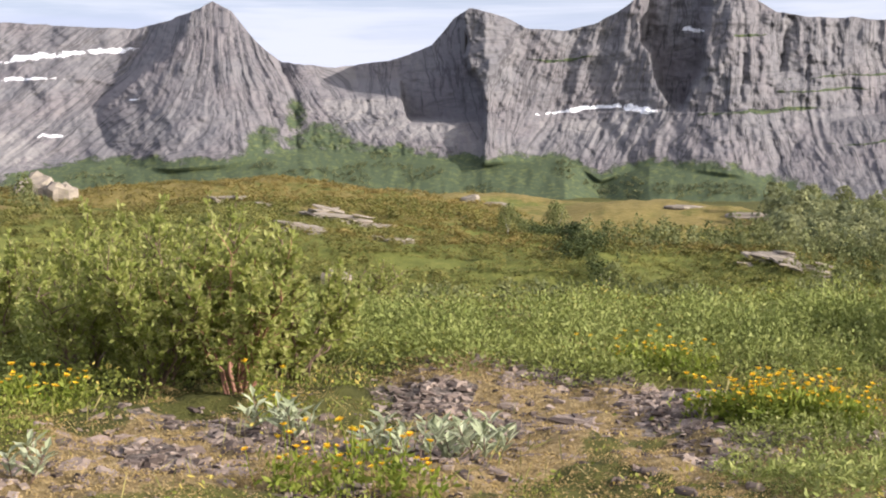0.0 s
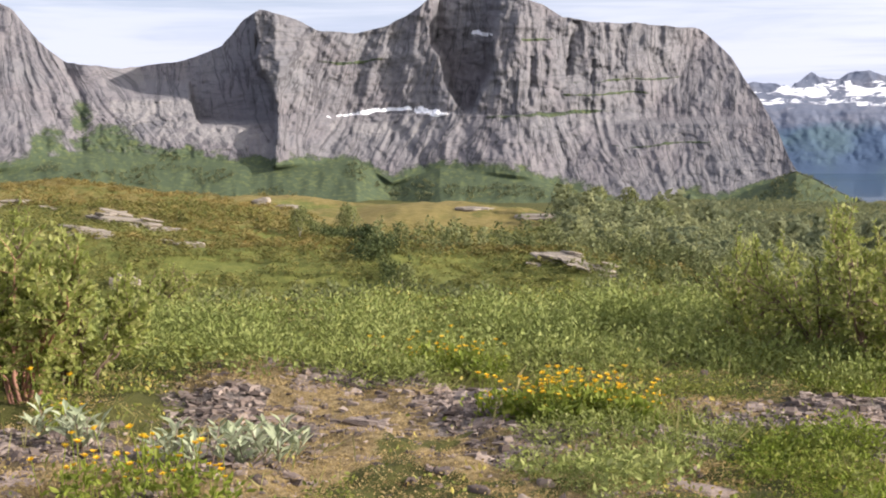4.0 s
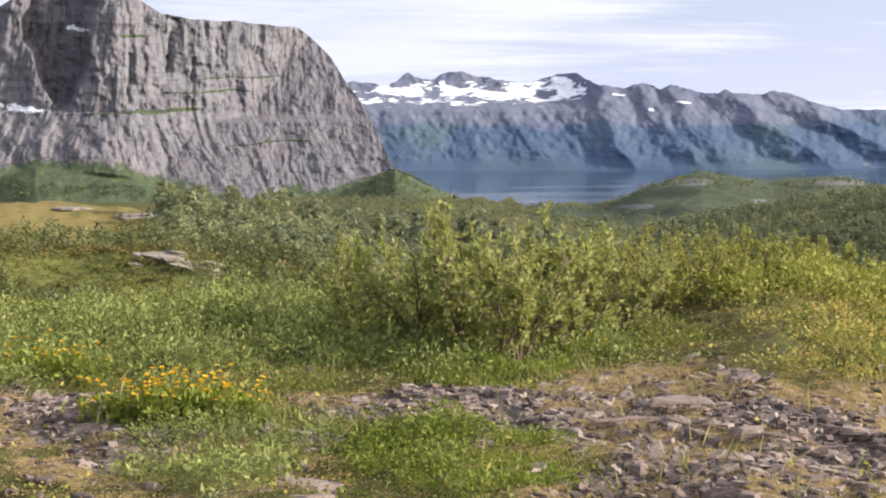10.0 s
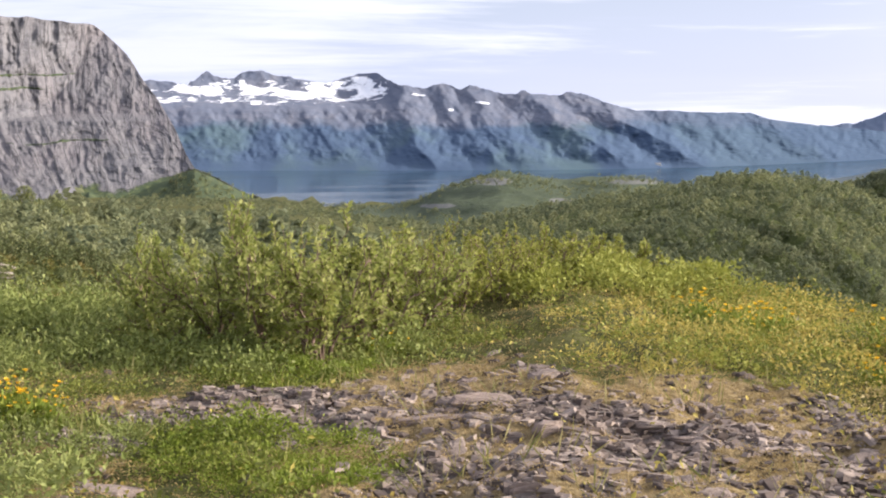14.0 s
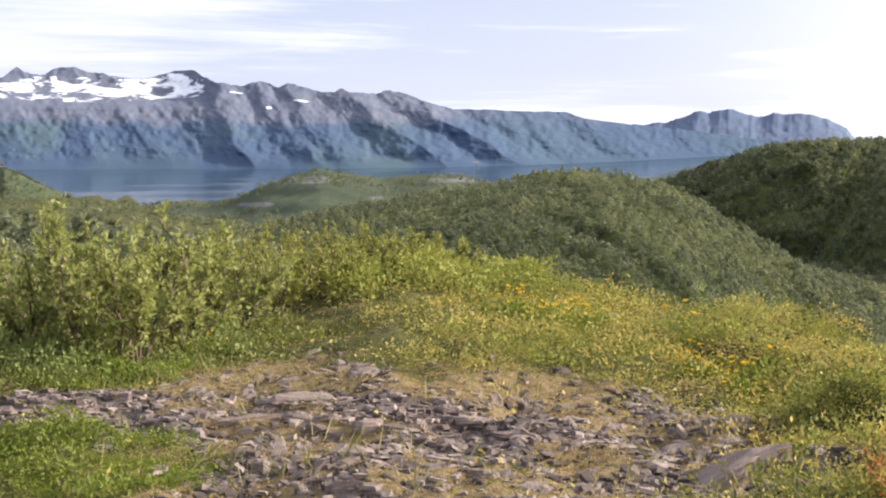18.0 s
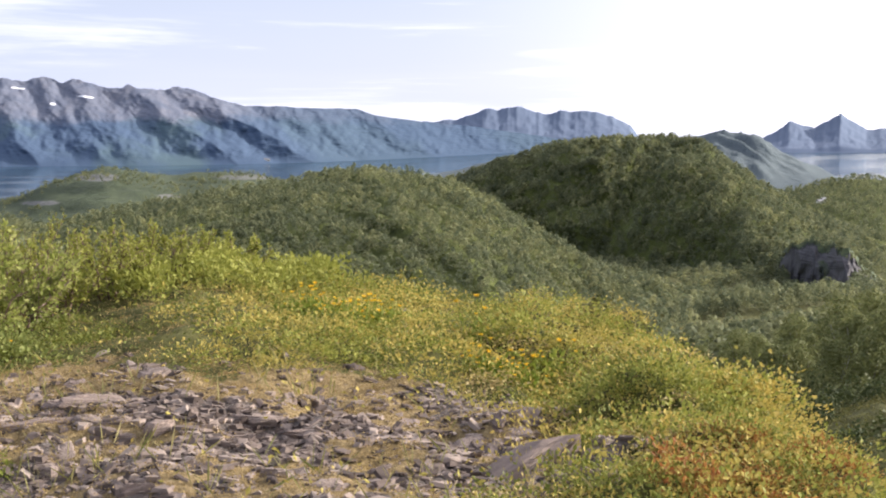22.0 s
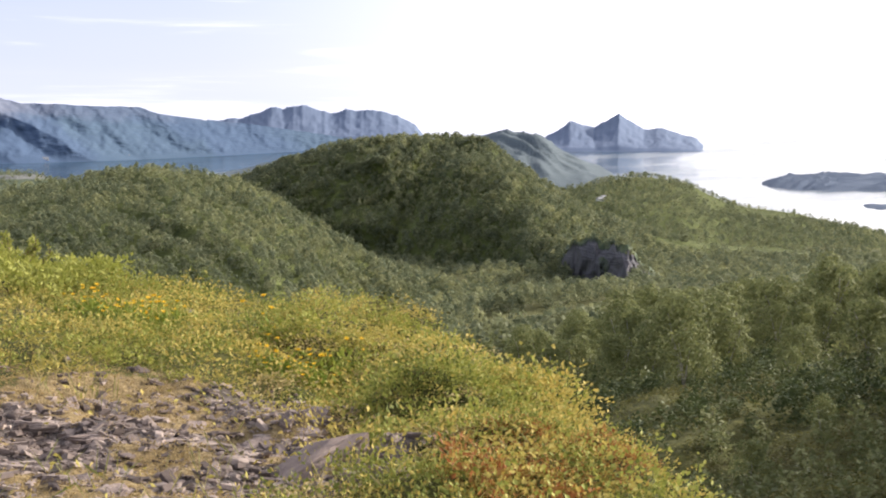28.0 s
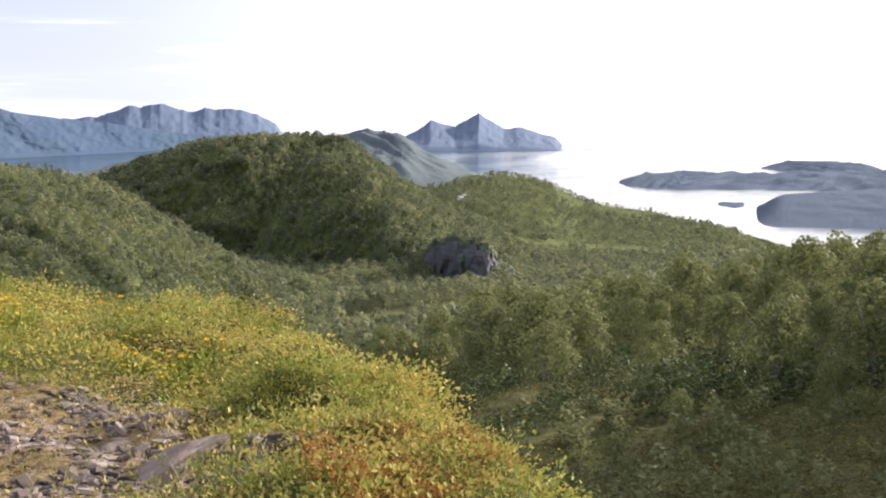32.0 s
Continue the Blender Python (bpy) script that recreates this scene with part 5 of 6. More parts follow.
def shrub(az, r, height, width, seed, label, leaf_n=2600, leaf=0.042, mat=None, red=False):
    """A willow shrub: crooked stems that fork, and leaves along the twigs."""
    g = np.random.default_rng(seed)
    base = new("willow_shrub")
    base.matrix_world = Matrix.Translation(at_polar(np.array([az]), np.array([r]))[0] - np.array([0, 0, 0.03]))
    ns, k = 11, 7
    s = np.linspace(0, 1, k)
    a = g.uniform(0, 6.28, ns)
    spread = g.uniform(0.25, 1.0, ns)
    hh = height * g.uniform(0.62, 1.0, ns) * (1.08 - 0.28 * spread)
    foot = np.stack([np.cos(a), np.sin(a), np.zeros(ns)], 1) * 0.09 * g.uniform(0.2, 1, ns)[:, None]
    out = np.stack([np.cos(a), np.sin(a), np.zeros(ns)], 1)
    stems = foot[:, None] + out[:, None] * (width * 0.5 * spread)[:, None, None] * (s ** 1.25)[None, :, None] + np.array([0, 0, 1]) * (hh[:, None] * s ** 0.85)[..., None]
    stems[:, 1:] += g.normal(0, 0.022, (ns, k - 1, 3)) * height
    sr = np.outer(g.uniform(0.008, 0.014, ns), 1.0 - 0.8 * s) * (0.6 + 0.5 * height)
    nt = 18
    tw = []
    for i in range(ns):
        mine, thick = [], []
        for j in range(nt):
            q = g.uniform(0.22, 0.98)
            p0 = np.array([np.interp(q, s, stems[i, :, c]) for c in range(3)])
            d = unit(out[i] * 0.5 + g.normal(0, 0.7, 3) + np.array([0, 0, 0.75]))
            ln = height * g.uniform(0.14, 0.34) * (1.15 - 0.5 * q)
            st = np.linspace(0, 1, 4)[:, None]
            if j >= nt - 2:
                p0, d, ln = stems[i, -1], unit(g.normal(0, 0.30, 3) + np.array([0, 0, 1.0])), height * g.uniform(0.10, 0.26)
            mine.append(p0 + d * ln * st + np.array([0, 0, 0.12]) * ln * st ** 2 + g.normal(0, 0.006, (4, 3)) * st)
            thick.append(np.linspace(0.0042, 0.0012, 4))
        V, F = joined([tubes(stems[i:i + 1], sr[i:i + 1], 6), tubes(np.array(mine), np.array(thick), 4)])
        part_mesh("stem", V, F, M_STEM if red else M_BARK, base, "reddish brown forked stem" if red else "", True)
        tw += mine
    tw = np.array(tw)
    i = g.integers(0, len(tw), leaf_n)
    q = g.uniform(0.05, 1.0, leaf_n) * 3
    j = np.minimum(q.astype(int), 2)
    p = tw[i, j] + (tw[i, j + 1] - tw[i, j]) * (q - j)[:, None]
    ax = unit(tw[i, 3] - tw[i, 0])
    d = unit(ax * 0.6 + g.normal(0, 0.65, (leaf_n, 3)) + np.array([0, 0, 0.15]))
    L = leaf * g.uniform(0.6, 1.3, leaf_n)
    part_mesh("foliage", *leaves(p, d, L, L * g.uniform(0.4, 0.58, leaf_n)), mat or M_WILLOW, base, "small grey-green oval leaves")
    return tagged(base, label, "shrub", "willow shrubs on the knoll")


def stem_mat():
    k = Nodes("red_stem", 0.6, 0.3)
    n = k.noise(30, 4, 0.6, (1, 1, 0.3))
    return k.done(k.cols(n, (0.3, (0.16, 0.07, 0.045)), (0.7, (0.34, 0.17, 0.11))))


M_STEM = stem_mat()
BIGLAB = "tall grey-green willow shrub with many thin stems"
for n, (a, r, h, w, red, num) in enumerate(((-16.2, 9.6, 0.92, 1.0, False, 3600), (-13.4, 9.0, 1.02, 1.1, False, 4600), (-10.6, 8.7, 1.08, 1.1, False, 4800), (-7.6, 8.3, 1.08, 1.0, True, 4600), (-11.9, 10.3, 1.15, 1.2, False, 3600), (-5.6, 8.7, 0.9, 0.9, False, 3600), (-9.2, 9.6, 1.15, 1.1, False, 3600),
                                            (19.6, 10.9, 0.72, 1.2, False, 1900), (21.4, 10.2, 0.92, 1.3, False, 2500), (23.2, 9.6, 0.98, 1.2, False, 2500), (25.2, 9.3, 0.92, 1.1, False, 2300), (26.9, 10.0, 0.80, 1.1, False, 2000), (28.6, 10.4, 0.62, 0.9, False, 1500))):
    shrub(a, r, h * (0.80 if a < 0 else 0.92), w, 300 + n, BIGLAB + (" and reddish bark" if red else ""), int(num * 1.6), 0.041, None, red)
for n, (a, r, h, w) in enumerate(((28.4, 11.2, 0.62, 0.9), (30.2, 11.6, 0.6, 0.9), (31.9, 12.2, 0.55, 0.9), (33.6, 12.8, 0.5, 0.9), (35.4, 13.4, 0.4, 0.8), (36.8, 13.2, 0.36, 0.8), (29.3, 12.6, 0.6, 0.9), (32.8, 13.6, 0.5, 0.9), (-3.0, 12.0, 0.4, 0.7), (19.0, 10.2, 0.32, 0.6))):
    shrub(a, r, h, w, 330 + n, "low yellow-green willow bush at the edge of the knoll", 2800, 0.030, M_LIME if a > 28 else None)
P = on_hill("fjord", 1800, -0.05, 67)
scatter("birch_wood", P, rng.uniform(3, 5, len(P)), FAR_TREES, M_BIRCH, "scattered trees on the low fjord hills", "birch wood", 1.6)
# birches out of view to the right, added to cast shade on the hollow
P = valley(420, 80, 98, 34, 74, -0.6, 68)
scatter("birch_wood", P, rng.uniform(4.5, 7.0, len(P)), MID_TREES, M_BIRCH, "unseen birch grove added to shade the hollow", "birch wood", 1.0)
P = valley(1200, 79, 105, 60, 190, -0.25, 68)
scatter("birch_wood", P, rng.uniform(4.5, 7.5, len(P)), FAR_TREES, M_BIRCH, "unseen birch wood added on the sunward slope to cast shade", "birch wood", 1.1)
P = np.concatenate([valley(3200, 40, 72, 320, 640, -0.6, 69), valley(900, 62, 77, 560, 800, -0.6, 69), valley(1300, 42, 57, 600, 770, -0.7, 69)])
scatter("birch_wood", P, rng.uniform(2.5, 4.5, len(P)), FAR_TREES, M_BIRCH, "birches at the foot of the high hill", "birch wood", 1.4)


# ---- stones ----
def slab_mesh(name, seed, flat=0.35, sides=8):
    """A broken slate: an uneven outline, a split edge and a slightly tilted top."""
    g = np.random.default_rng(seed)
    bm = bmesh.new()
    a = np.sort(g.uniform(0, 6.28, sides))
    a = 0.5 * a + 0.5 * np.linspace(0, 6.28, sides, endpoint=False)
    r = 0.5 * g.uniform(0.7, 1.1, sides)
    tilt = g.normal(0, 0.12, 2)
    rings = []
    for z, k in ((-0.4, 0.90), (0.10, 1.03), (0.42, 1.0), (0.62, 0.86), (0.74, 0.55)):
        rings.append([bm.verts.new((q * k * math.cos(b) + g.normal(0, 0.015), q * k * math.sin(b) * 0.72 + g.normal(0, 0.015),
                                    flat * (z * g.uniform(0.9, 1.1) + (tilt[0] * math.cos(b) + tilt[1] * math.sin(b)) * (z > 0) + g.normal(0, 0.06)))) for q, b in zip(r, a)])
    for lo, hi in zip(rings, rings[1:]):
        for i in range(sides):
            j = (i + 1) % sides
            bm.faces.new((lo[i], lo[j], hi[j], hi[i]))
    top = bm.verts.new((g.normal(0, 0.06), g.normal(0, 0.06), flat * (0.78 + g.normal(0, 0.06))))
    for i in range(sides):
        bm.faces.new((rings[-1][i], rings[-1][(i + 1) % sides], top))
    bm.faces.new(rings[0][::-1])
    bmesh.ops.recalc_face_normals(bm, faces=bm.faces)
    me = bpy.data.meshes.new(name)
    bm.to_mesh(me)
    bm.free()
    return me


def with_mat(me, m):
    me.materials.append(m)
    return me


SLABS = [with_mat(slab_mesh("slate_stone", 400 + i, 0.22 + 0.05 * (i % 5), 7 + i % 4), M_SLATE) for i in range(12)]
ROCKS = [with_mat(slab_mesh("boulder", 440 + i, 0.5, 10), M_PALE) for i in range(5)]


def put_stone(me, az, r, size, turn, name, label, category, group, sink=0.0, lean=(0, 0), stretch=(1, 1, 1)):
    ob = new(name, me)
    p = at_polar(np.array([az]), np.array([r]))[0]
    ob.matrix_world = pose(p[0], p[1], p[2] + sink, lean[0], lean[1], turn) @ Matrix.Diagonal((size * stretch[0], size * stretch[1], size * stretch[2], 1))
    return tagged(ob, label, category, group)


g = np.random.default_rng(11)
n = 0
while n < 290:
    a, r = g.uniform(-17, 52), math.sqrt(g.uniform(5.5 ** 2, 9.3 ** 2))
    if stony(np.array([a]), np.array([r]))[0] < 0.55:
        continue
    size = 0.055 + 0.19 * g.uniform(0, 1) ** 2.2
    put_stone(SLABS[n % 12], a, r, size, g.uniform(0, 360), "slate_stone", "flat broken grey slate stone lying in moss", "stone", "stones on the knoll", -0.14 * size, g.normal(0, 9, 2), (1, g.uniform(0.7, 1.2), g.uniform(0.45, 1.0)))
    n += 1
for a, r, size, turn, sx, sz, lean in ((46.9, 6.3, 0.66, 12, 1.25, 1.25, (-9, -24)), (46.6, 7.8, 0.34, 20, 1.3, 0.7, (0, -8)), (48.5, 7.6, 0.16, 80, 1.2, 1.0, (0, -14)), (17.0, 6.05, 0.36, 10, 1.3, 1.1, (4, 0)), (17.3, 5.75, 0.30, 70, 1.2, 0.8, (0, 4)),
                                       (1.2, 7.9, 0.42, 5, 1.4, 0.8, (3, 0)), (5.0, 7.6, 0.38, 0, 1.4, 0.7, (0, 5)), (-2.8, 7.3, 0.40, 15, 1.5, 0.8, (4, 3)), (9.4, 7.5, 0.30, 25, 1.5, 1.0, (0, -10)), (12.2, 6.4, 0.34, 0, 1.3, 0.7, (0, 0)),
                                       (18.2, 9.0, 0.34, 12, 1.8, 0.8, (0, 4)), (-8.0, 6.3, 0.26, 0, 1.4, 0.9, (0, 0)), (-13.6, 6.4, 0.20, 40, 1.1, 1.4, (0, 0)), (-10.0, 7.0, 0.18, 0, 1.5, 1.0, (0, 0)), (29.6, 7.15, 0.30, -12, 1.9, 0.8, (0, -6)), (32.2, 7.3, 0.36, 8, 1.5, 0.7, (0, -9)),
                                       (31.2, 7.5, 0.34, 30, 1.3, 0.9, (4, 0)), (37.0, 7.2, 0.32, 0, 1.3, 0.9, (0, 0)), (39.8, 6.9, 0.34, 15, 1.4, 0.8, (0, 5)), (42.8, 7.4, 0.26, 60, 1.2, 1.1, (0, 0)), (25.4, 10.6, 0.5, 20, 1.7, 0.6, (0, 0)), (42.0, 11.6, 0.4, 10, 1.3, 0.8, (0, -8))):
    put_stone(SLABS[int(a * 3) % 12], a, r, size * 0.8, turn - a, "slate_slab", "large weathered grey slate slab half sunk in moss", "stone", "stones on the knoll", -0.07 * size, lean, (sx, 1.1, sz * 0.5))

# smaller stones between the larger ones, past counting
az, r = knoll(5200, -19, 54, 5.4, 9.4)
ok = rng.uniform(0, 1, len(az)) < 0.75 * stony(az, r) ** 1.5 * (1 - 0.6 * mossy(r * np.sin(np.radians(az)), r * np.cos(np.radians(az))))
az, r = az[ok], r[ok]
P, pick = at_polar(az, r), rng.integers(0, 12, len(az))
pieces = []
for t, me in enumerate(SLABS):
    me.calc_loop_triangles()
    V = np.array([v.co for v in me.vertices])
    F = np.array([q.vertices[:] for q in me.loop_triangles])
    Q = P[pick == t]
    m = len(Q)
    size, th = 0.035 + 0.10 * rng.uniform(0, 1, m) ** 2.2, rng.uniform(0, 6.28, m)
    W = V[None] * size[:, None, None] * np.stack([np.ones(m), rng.uniform(0.7, 1.2, m), rng.uniform(0.5, 1.1, m)], 1)[:, None]
    W[..., 2] += W[..., 0] * rng.normal(0, 0.18, (m, 1)) - 0.10 * size[:, None]
    W = np.stack([W[..., 0] * np.cos(th)[:, None] - W[..., 1] * np.sin(th)[:, None], W[..., 0] * np.sin(th)[:, None] + W[..., 1] * np.cos(th)[:, None], W[..., 2]], -1) + Q[:, None]
    pieces.append((W.reshape(-1, 3), (F[None] + (np.arange(m) * len(V))[:, None, None]).reshape(-1, 3)))
tagged(raw_mesh("stone_litter", *joined(pieces), M_PEBBLE), "small broken slate stones strewn over the knoll", "stones", kind="stuff")

# pebbles and splinters, past counting
az, r = knoll(75000, -19, 56, 5.4, 9.6)
ok = rng.uniform(0, 1, len(az)) < 0.62 * stony(az, r) ** 1.5 * (1 - 0.85 * mossy(r * np.sin(np.radians(az)), r * np.cos(np.radians(az))))
az, r = az[ok], r[ok]
m = len(az)
P = at_polar(az, r, 0.002)
box = np.array([(-1, -1, -0.5), (1, -1, -0.5), (1, 1, -0.5), (-1, 1, -0.5), (-0.8, -0.8, 0.7), (0.8, -0.8, 0.7), (0.8, 0.8, 0.7), (-0.8, 0.8, 0.7)])
V = box[None] * (1 + rng.normal(0, 0.22, (m, 8, 3))) * (0.007 + 0.028 * rng.uniform(0, 1, m) ** 2.8)[:, None, None] * np.stack([rng.uniform(0.7, 1.6, m), rng.uniform(0.5, 1.0, m), rng.uniform(0.3, 0.7, m)], 1)[:, None]
th = rng.uniform(0, 6.28, m)[:, None]
V = np.stack([V[..., 0] * np.cos(th) - V[..., 1] * np.sin(th), V[..., 0] * np.sin(th) + V[..., 1] * np.cos(th), V[..., 2] + V[..., 0] * rng.normal(0, 0.25, (m, 1))], -1) + P[:, None]
Q = np.array([(3, 2, 1, 0), (4, 5, 6, 7), (0, 1, 5, 4), (1, 2, 6, 5), (2, 3, 7, 6), (3, 0, 4, 7)])
tagged(raw_mesh("gravel", V.reshape(-1, 3), (Q[None] + (np.arange(m) * 8)[:, None, None]).reshape(-1, 4), M_PEBBLE), "sharp grey and tan slate gravel", "gravel", kind="stuff")

# boulders and ledges of the hillside
for i, (a, r, size, sx, sz, turn) in enumerate(((-14.9, 80, 2.4, 1.0, 0.9, 10), (-13.9, 79, 2.2, 1.0, 1.0, 60), (1.05, 84, 1.1, 1.1, 0.8, 0), (1.95, 84, 1.3, 1.2, 0.6, 8), (-4.0, 52, 1.3, 0.9, 0.8, 30), (-2.7, 50, 1.3, 1.0, 0.6, 70), (-1.7, 58, 1.1, 1.2, 0.4, 0), (8.2, 50, 1.2, 1.3, 0.4, 20),
                                                (11.2, 82, 1.6, 1.6, 0.4, 0), (8.9, 84, 1.4, 1.5, 0.3, 0))):
    put_stone(ROCKS[i % 5], a, r, size, turn - a, "boulder", "pale lichen-spotted boulder on the hillside", "boulder", "boulders on the hillside", 0.0, (0, 0), (sx, 1, sz))


def outcrop(az, r, width, layers, seed, label):
    """Bedrock that crops out in thin tilted layers."""
    g = np.random.default_rng(seed)
    base = new("rock_outcrop")
    p = at_polar(np.array([az]), np.array([r]))[0]
    base.matrix_world = pose(p[0], p[1], p[2] - 0.1, 0, 6, -az)
    for i in range(layers):
        ob = new("rock_layer", ROCKS[(i + seed) % 5])
        ob.parent = base
        w = width * g.uniform(0.55, 1.0)
        ob.matrix_basis = pose(g.normal(0, width * 0.22), 0.07 * i * width, 0.040 * i * width - 0.16, g.normal(4, 6), g.normal(4, 5), g.normal(0, 40)) @ Matrix.Diagonal((w * 1.2, w * 0.6, w * 0.13, 1))
    return tagged(base, label, "rock outcrop", "ledges on the hillside")


for i, (a, r, w, k) in enumerate(((-5.3, 58, 1.5, 5), (-4.3, 66, 2.1, 5), (-3.4, 64, 1.7, 5), (-6.6, 72, 1.6, 4), (-2.3, 58, 1.3, 4), (12.0, 56, 1.9, 5), (13.1, 55, 1.6, 4), (11.2, 46, 1.2, 4), (-7.6, 75, 1.6, 4))):
    outcrop(a, r, w * 1.15, k + 3, 470 + i, "layered pale rock ledge cropping out of heath")

# ---- flowers and small plants ----


def flower_mesh(seed):
    """A yellow composite flower on its stalk."""
    g = np.random.default_rng(seed)
    h = g.uniform(0.16, 0.26)
    bend = g.normal(0, 0.02, 2)
    path = np.array([[(bend[0] * s * s, bend[1] * s * s, h * s) for s in np.linspace(0, 1, 4)]])
    sv, sf = tubes(path, np.full((1, 4), 0.0022), 4)
    top, k = path[0, -1], 11
    a = np.linspace(0, 6.28, k, endpoint=False)
    pieces, face = [(sv, sf)], [0] * len(sf)
    for ln, up in ((0.023, 0.7), (0.016, 1.6)):
        w = unit(np.stack([np.cos(a + up), np.sin(a + up), np.full(k, up)], 1) + g.normal(0, 0.12, (k, 3)))
        pieces.append(leaves(np.repeat(top[None], k, 0), w, np.full(k, ln), np.full(k, ln * 0.55), 0.1, np.tile([[0, 0, 1.0]], (k, 1))))
        face += [1] * k
    V, F = joined(pieces)
    me = bpy.data.meshes.new("flower")
    me.from_pydata(V.tolist(), [], F.tolist())
    me.materials.append(M_CROW), me.materials.append(M_PETAL)
    me.polygons.foreach_set("material_index", face)
    return me


FLOWERS = [flower_mesh(500 + i) for i in range(6)]


def flower_clump(az, r, width, n, seed, tall=1.0):
    g = np.random.default_rng(seed)
    base = new("hawkweed_clump")
    p = at_polar(np.array([az]), np.array([r]))[0]
    base.matrix_world = Matrix.Translation(p)
    k = 16 * n
    q = g.normal(0, width * 0.42, (k, 3))
    q[:, 2] = g.uniform(0, 0.17, k) * tall
    L = g.uniform(0.03, 0.06, k)
    part_mesh("leaves", *leaves(q, unit(g.normal(size=(k, 3)) + np.array([0, 0, 0.5])), L, L * 0.42), M_CROW, base, "narrow bright green leaves")
    for i in range(int(n * 1.5)):
        ob = new("flower", FLOWERS[i % 6])
        ob.parent = base
        s = tall * g.uniform(0.95, 1.5)
        ob.matrix_basis = pose(g.normal(0, width * 0.42), g.normal(0, width * 0.36), 0, g.normal(0, 9), g.normal(0, 9), g.uniform(0, 360)) @ Matrix.Diagonal((s * 0.85, s * 0.85, s * g.uniform(0.6, 1.0), 1))
    return tagged(base, "clump of yellow hawkweed in full bloom", "wildflowers", "yellow flower clumps")


for i, (a, r, w, k, tl) in enumerate(((10.0, 7.6, 0.17, 15, 0.72), (11.3, 7.5, 0.2, 22, 0.8), (12.6, 7.4, 0.2, 24, 0.82), (13.9, 7.4, 0.2, 22, 0.78), (15.0, 7.3, 0.14, 9, 0.65), (-5.9, 6.05, 0.13, 7, 0.9), (-4.2, 6.1, 0.14, 7, 0.9), (-3.0, 6.3, 0.13, 6, 0.9), (-1.9, 6.0, 0.12, 6, 0.9), (-0.6, 5.9, 0.12, 4, 0.8),
                                      (-15.9, 7.9, 0.2, 10, 0.9), (-14.6, 8.0, 0.18, 8, 0.9), (-13.4, 8.1, 0.15, 5, 0.8), (-6.5, 7.7, 0.12, 4, 1.0), (8.0, 8.9, 0.24, 14, 0.75), (6.6, 9.0, 0.22, 10, 0.75), (9.2, 8.8, 0.18, 8, 0.75),
                                      (39.2, 10.4, 0.24, 16, 0.85), (40.5, 10.3, 0.24, 18, 0.85), (41.8, 10.3, 0.22, 14, 0.85), (45.8, 9.0, 0.18, 14, 0.85), (48.2, 9.3, 0.16, 8, 0.85), (45.4, 9.8, 0.1, 4, 1.0), (47.2, 8.8, 0.14, 8, 0.85), (27.3, 9.6, 0.2, 6, 0.6))):
    flower_clump(a, r, w, k, 520 + i, tl)


def sprout(az, r, size, seed):
    """Woolly willow shoots with long pale leaves."""
    g = np.random.default_rng(seed)
    base = new("woolly_willow_sprout")
    p = at_polar(np.array([az]), np.array([r]))[0]
    base.matrix_world = Matrix.Translation(p)
    for i in range(5):
        a = g.uniform(0, 6.28)
        tip = np.array([math.cos(a) * 0.5, math.sin(a) * 0.5, 1.0]) * size * g.uniform(0.6, 1.0)
        s = np.linspace(0, 1, 5)[:, None]
        path = tip * s + np.array([math.cos(a), math.sin(a), 0]) * 0.05
        part_mesh("stem", *tubes(path[None], np.full((1, 5), 0.003), 5), M_BARK, base, "", True)
        k = 9
        q = np.array([path[0] + (path[-1] - path[0]) * t for t in np.linspace(0.2, 1.0, k)])
        az_l = np.arange(k) * 2.4 + g.uniform(0, 6)
        w = unit(np.stack([np.cos(az_l), np.sin(az_l), g.uniform(0.4, 1.1, k)], 1))
        L = size * g.uniform(0.42, 0.62, k)
        part_mesh("shoot_leaves", *leaves(q, w, L, L * 0.36, 0.25, np.tile([[0, 0, 1.0]], (k, 1)) + 0.3 * w[:, [1, 0, 2]]), M_GREYLEAF, base, "long pale woolly leaves")
    return tagged(base, "pale grey-green woolly willow sprout in moss", "willow sprout", "woolly willow sprouts")


for i, (a, r, s) in enumerate(((-6.6, 7.2, 0.17), (-5.4, 7.0, 0.17), (-2.4, 6.6, 0.17), (-1.1, 6.5, 0.15), (0.6, 6.75, 0.19), (1.6, 6.6, 0.18), (-15.6, 6.2, 0.14), (1.1, 6.95, 0.16))):
    sprout(a, r, s, 560 + i)


def blob_weight(a0, r0, wa, wr):
    def w(az, r, x, y):
        d = ((az - a0) / wa) ** 2 + ((r - r0) / wr) ** 2 + 0.9 * fbm(x * 1.6, y * 1.6, 91, 4)
        return 1 - step(d, 0.6, 1.1)
    return w


mounds("crowberry_cushion", 520, blob_weight(23.2, 6.5, 5.0, 0.62), 0.06, 0.14, 0.8, BERRY_DOMES, M_CROW, "bright green leafy crowberry cushion", "crowberry", az0=16, az1=31, r0=5.4, r1=7.8)
cover("crowberry_sprigs", 26000, blob_weight(23.2, 6.5, 5.0, 0.62), 0.10, 0.024, 0.5, 0.9, M_CROW, "bright green crowberry sprigs", "crowberry", 2.2, az0=16, az1=31, r0=5.4, r1=7.8)
cover("crowberry_cushion", 24000, blob_weight(23.5, 8.95, 3.6, 0.5), 0.07, 0.03, 0.3, 1.2, M_CROW, "low bright green crowberry mat under the willows", "crowberry", 2.2, az0=18, az1=30, r0=7.8, r1=10.0)
mounds("dwarf_willow", 300, blob_weight(14.5, 6.7, 4.2, 0.75), 0.07, 0.17, 0.8, WILLOW_DOMES, M_DWARF, "pale dwarf willow cushions between stones", "dwarf willow", az0=8, az1=21, r0=5.4, r1=8.2)
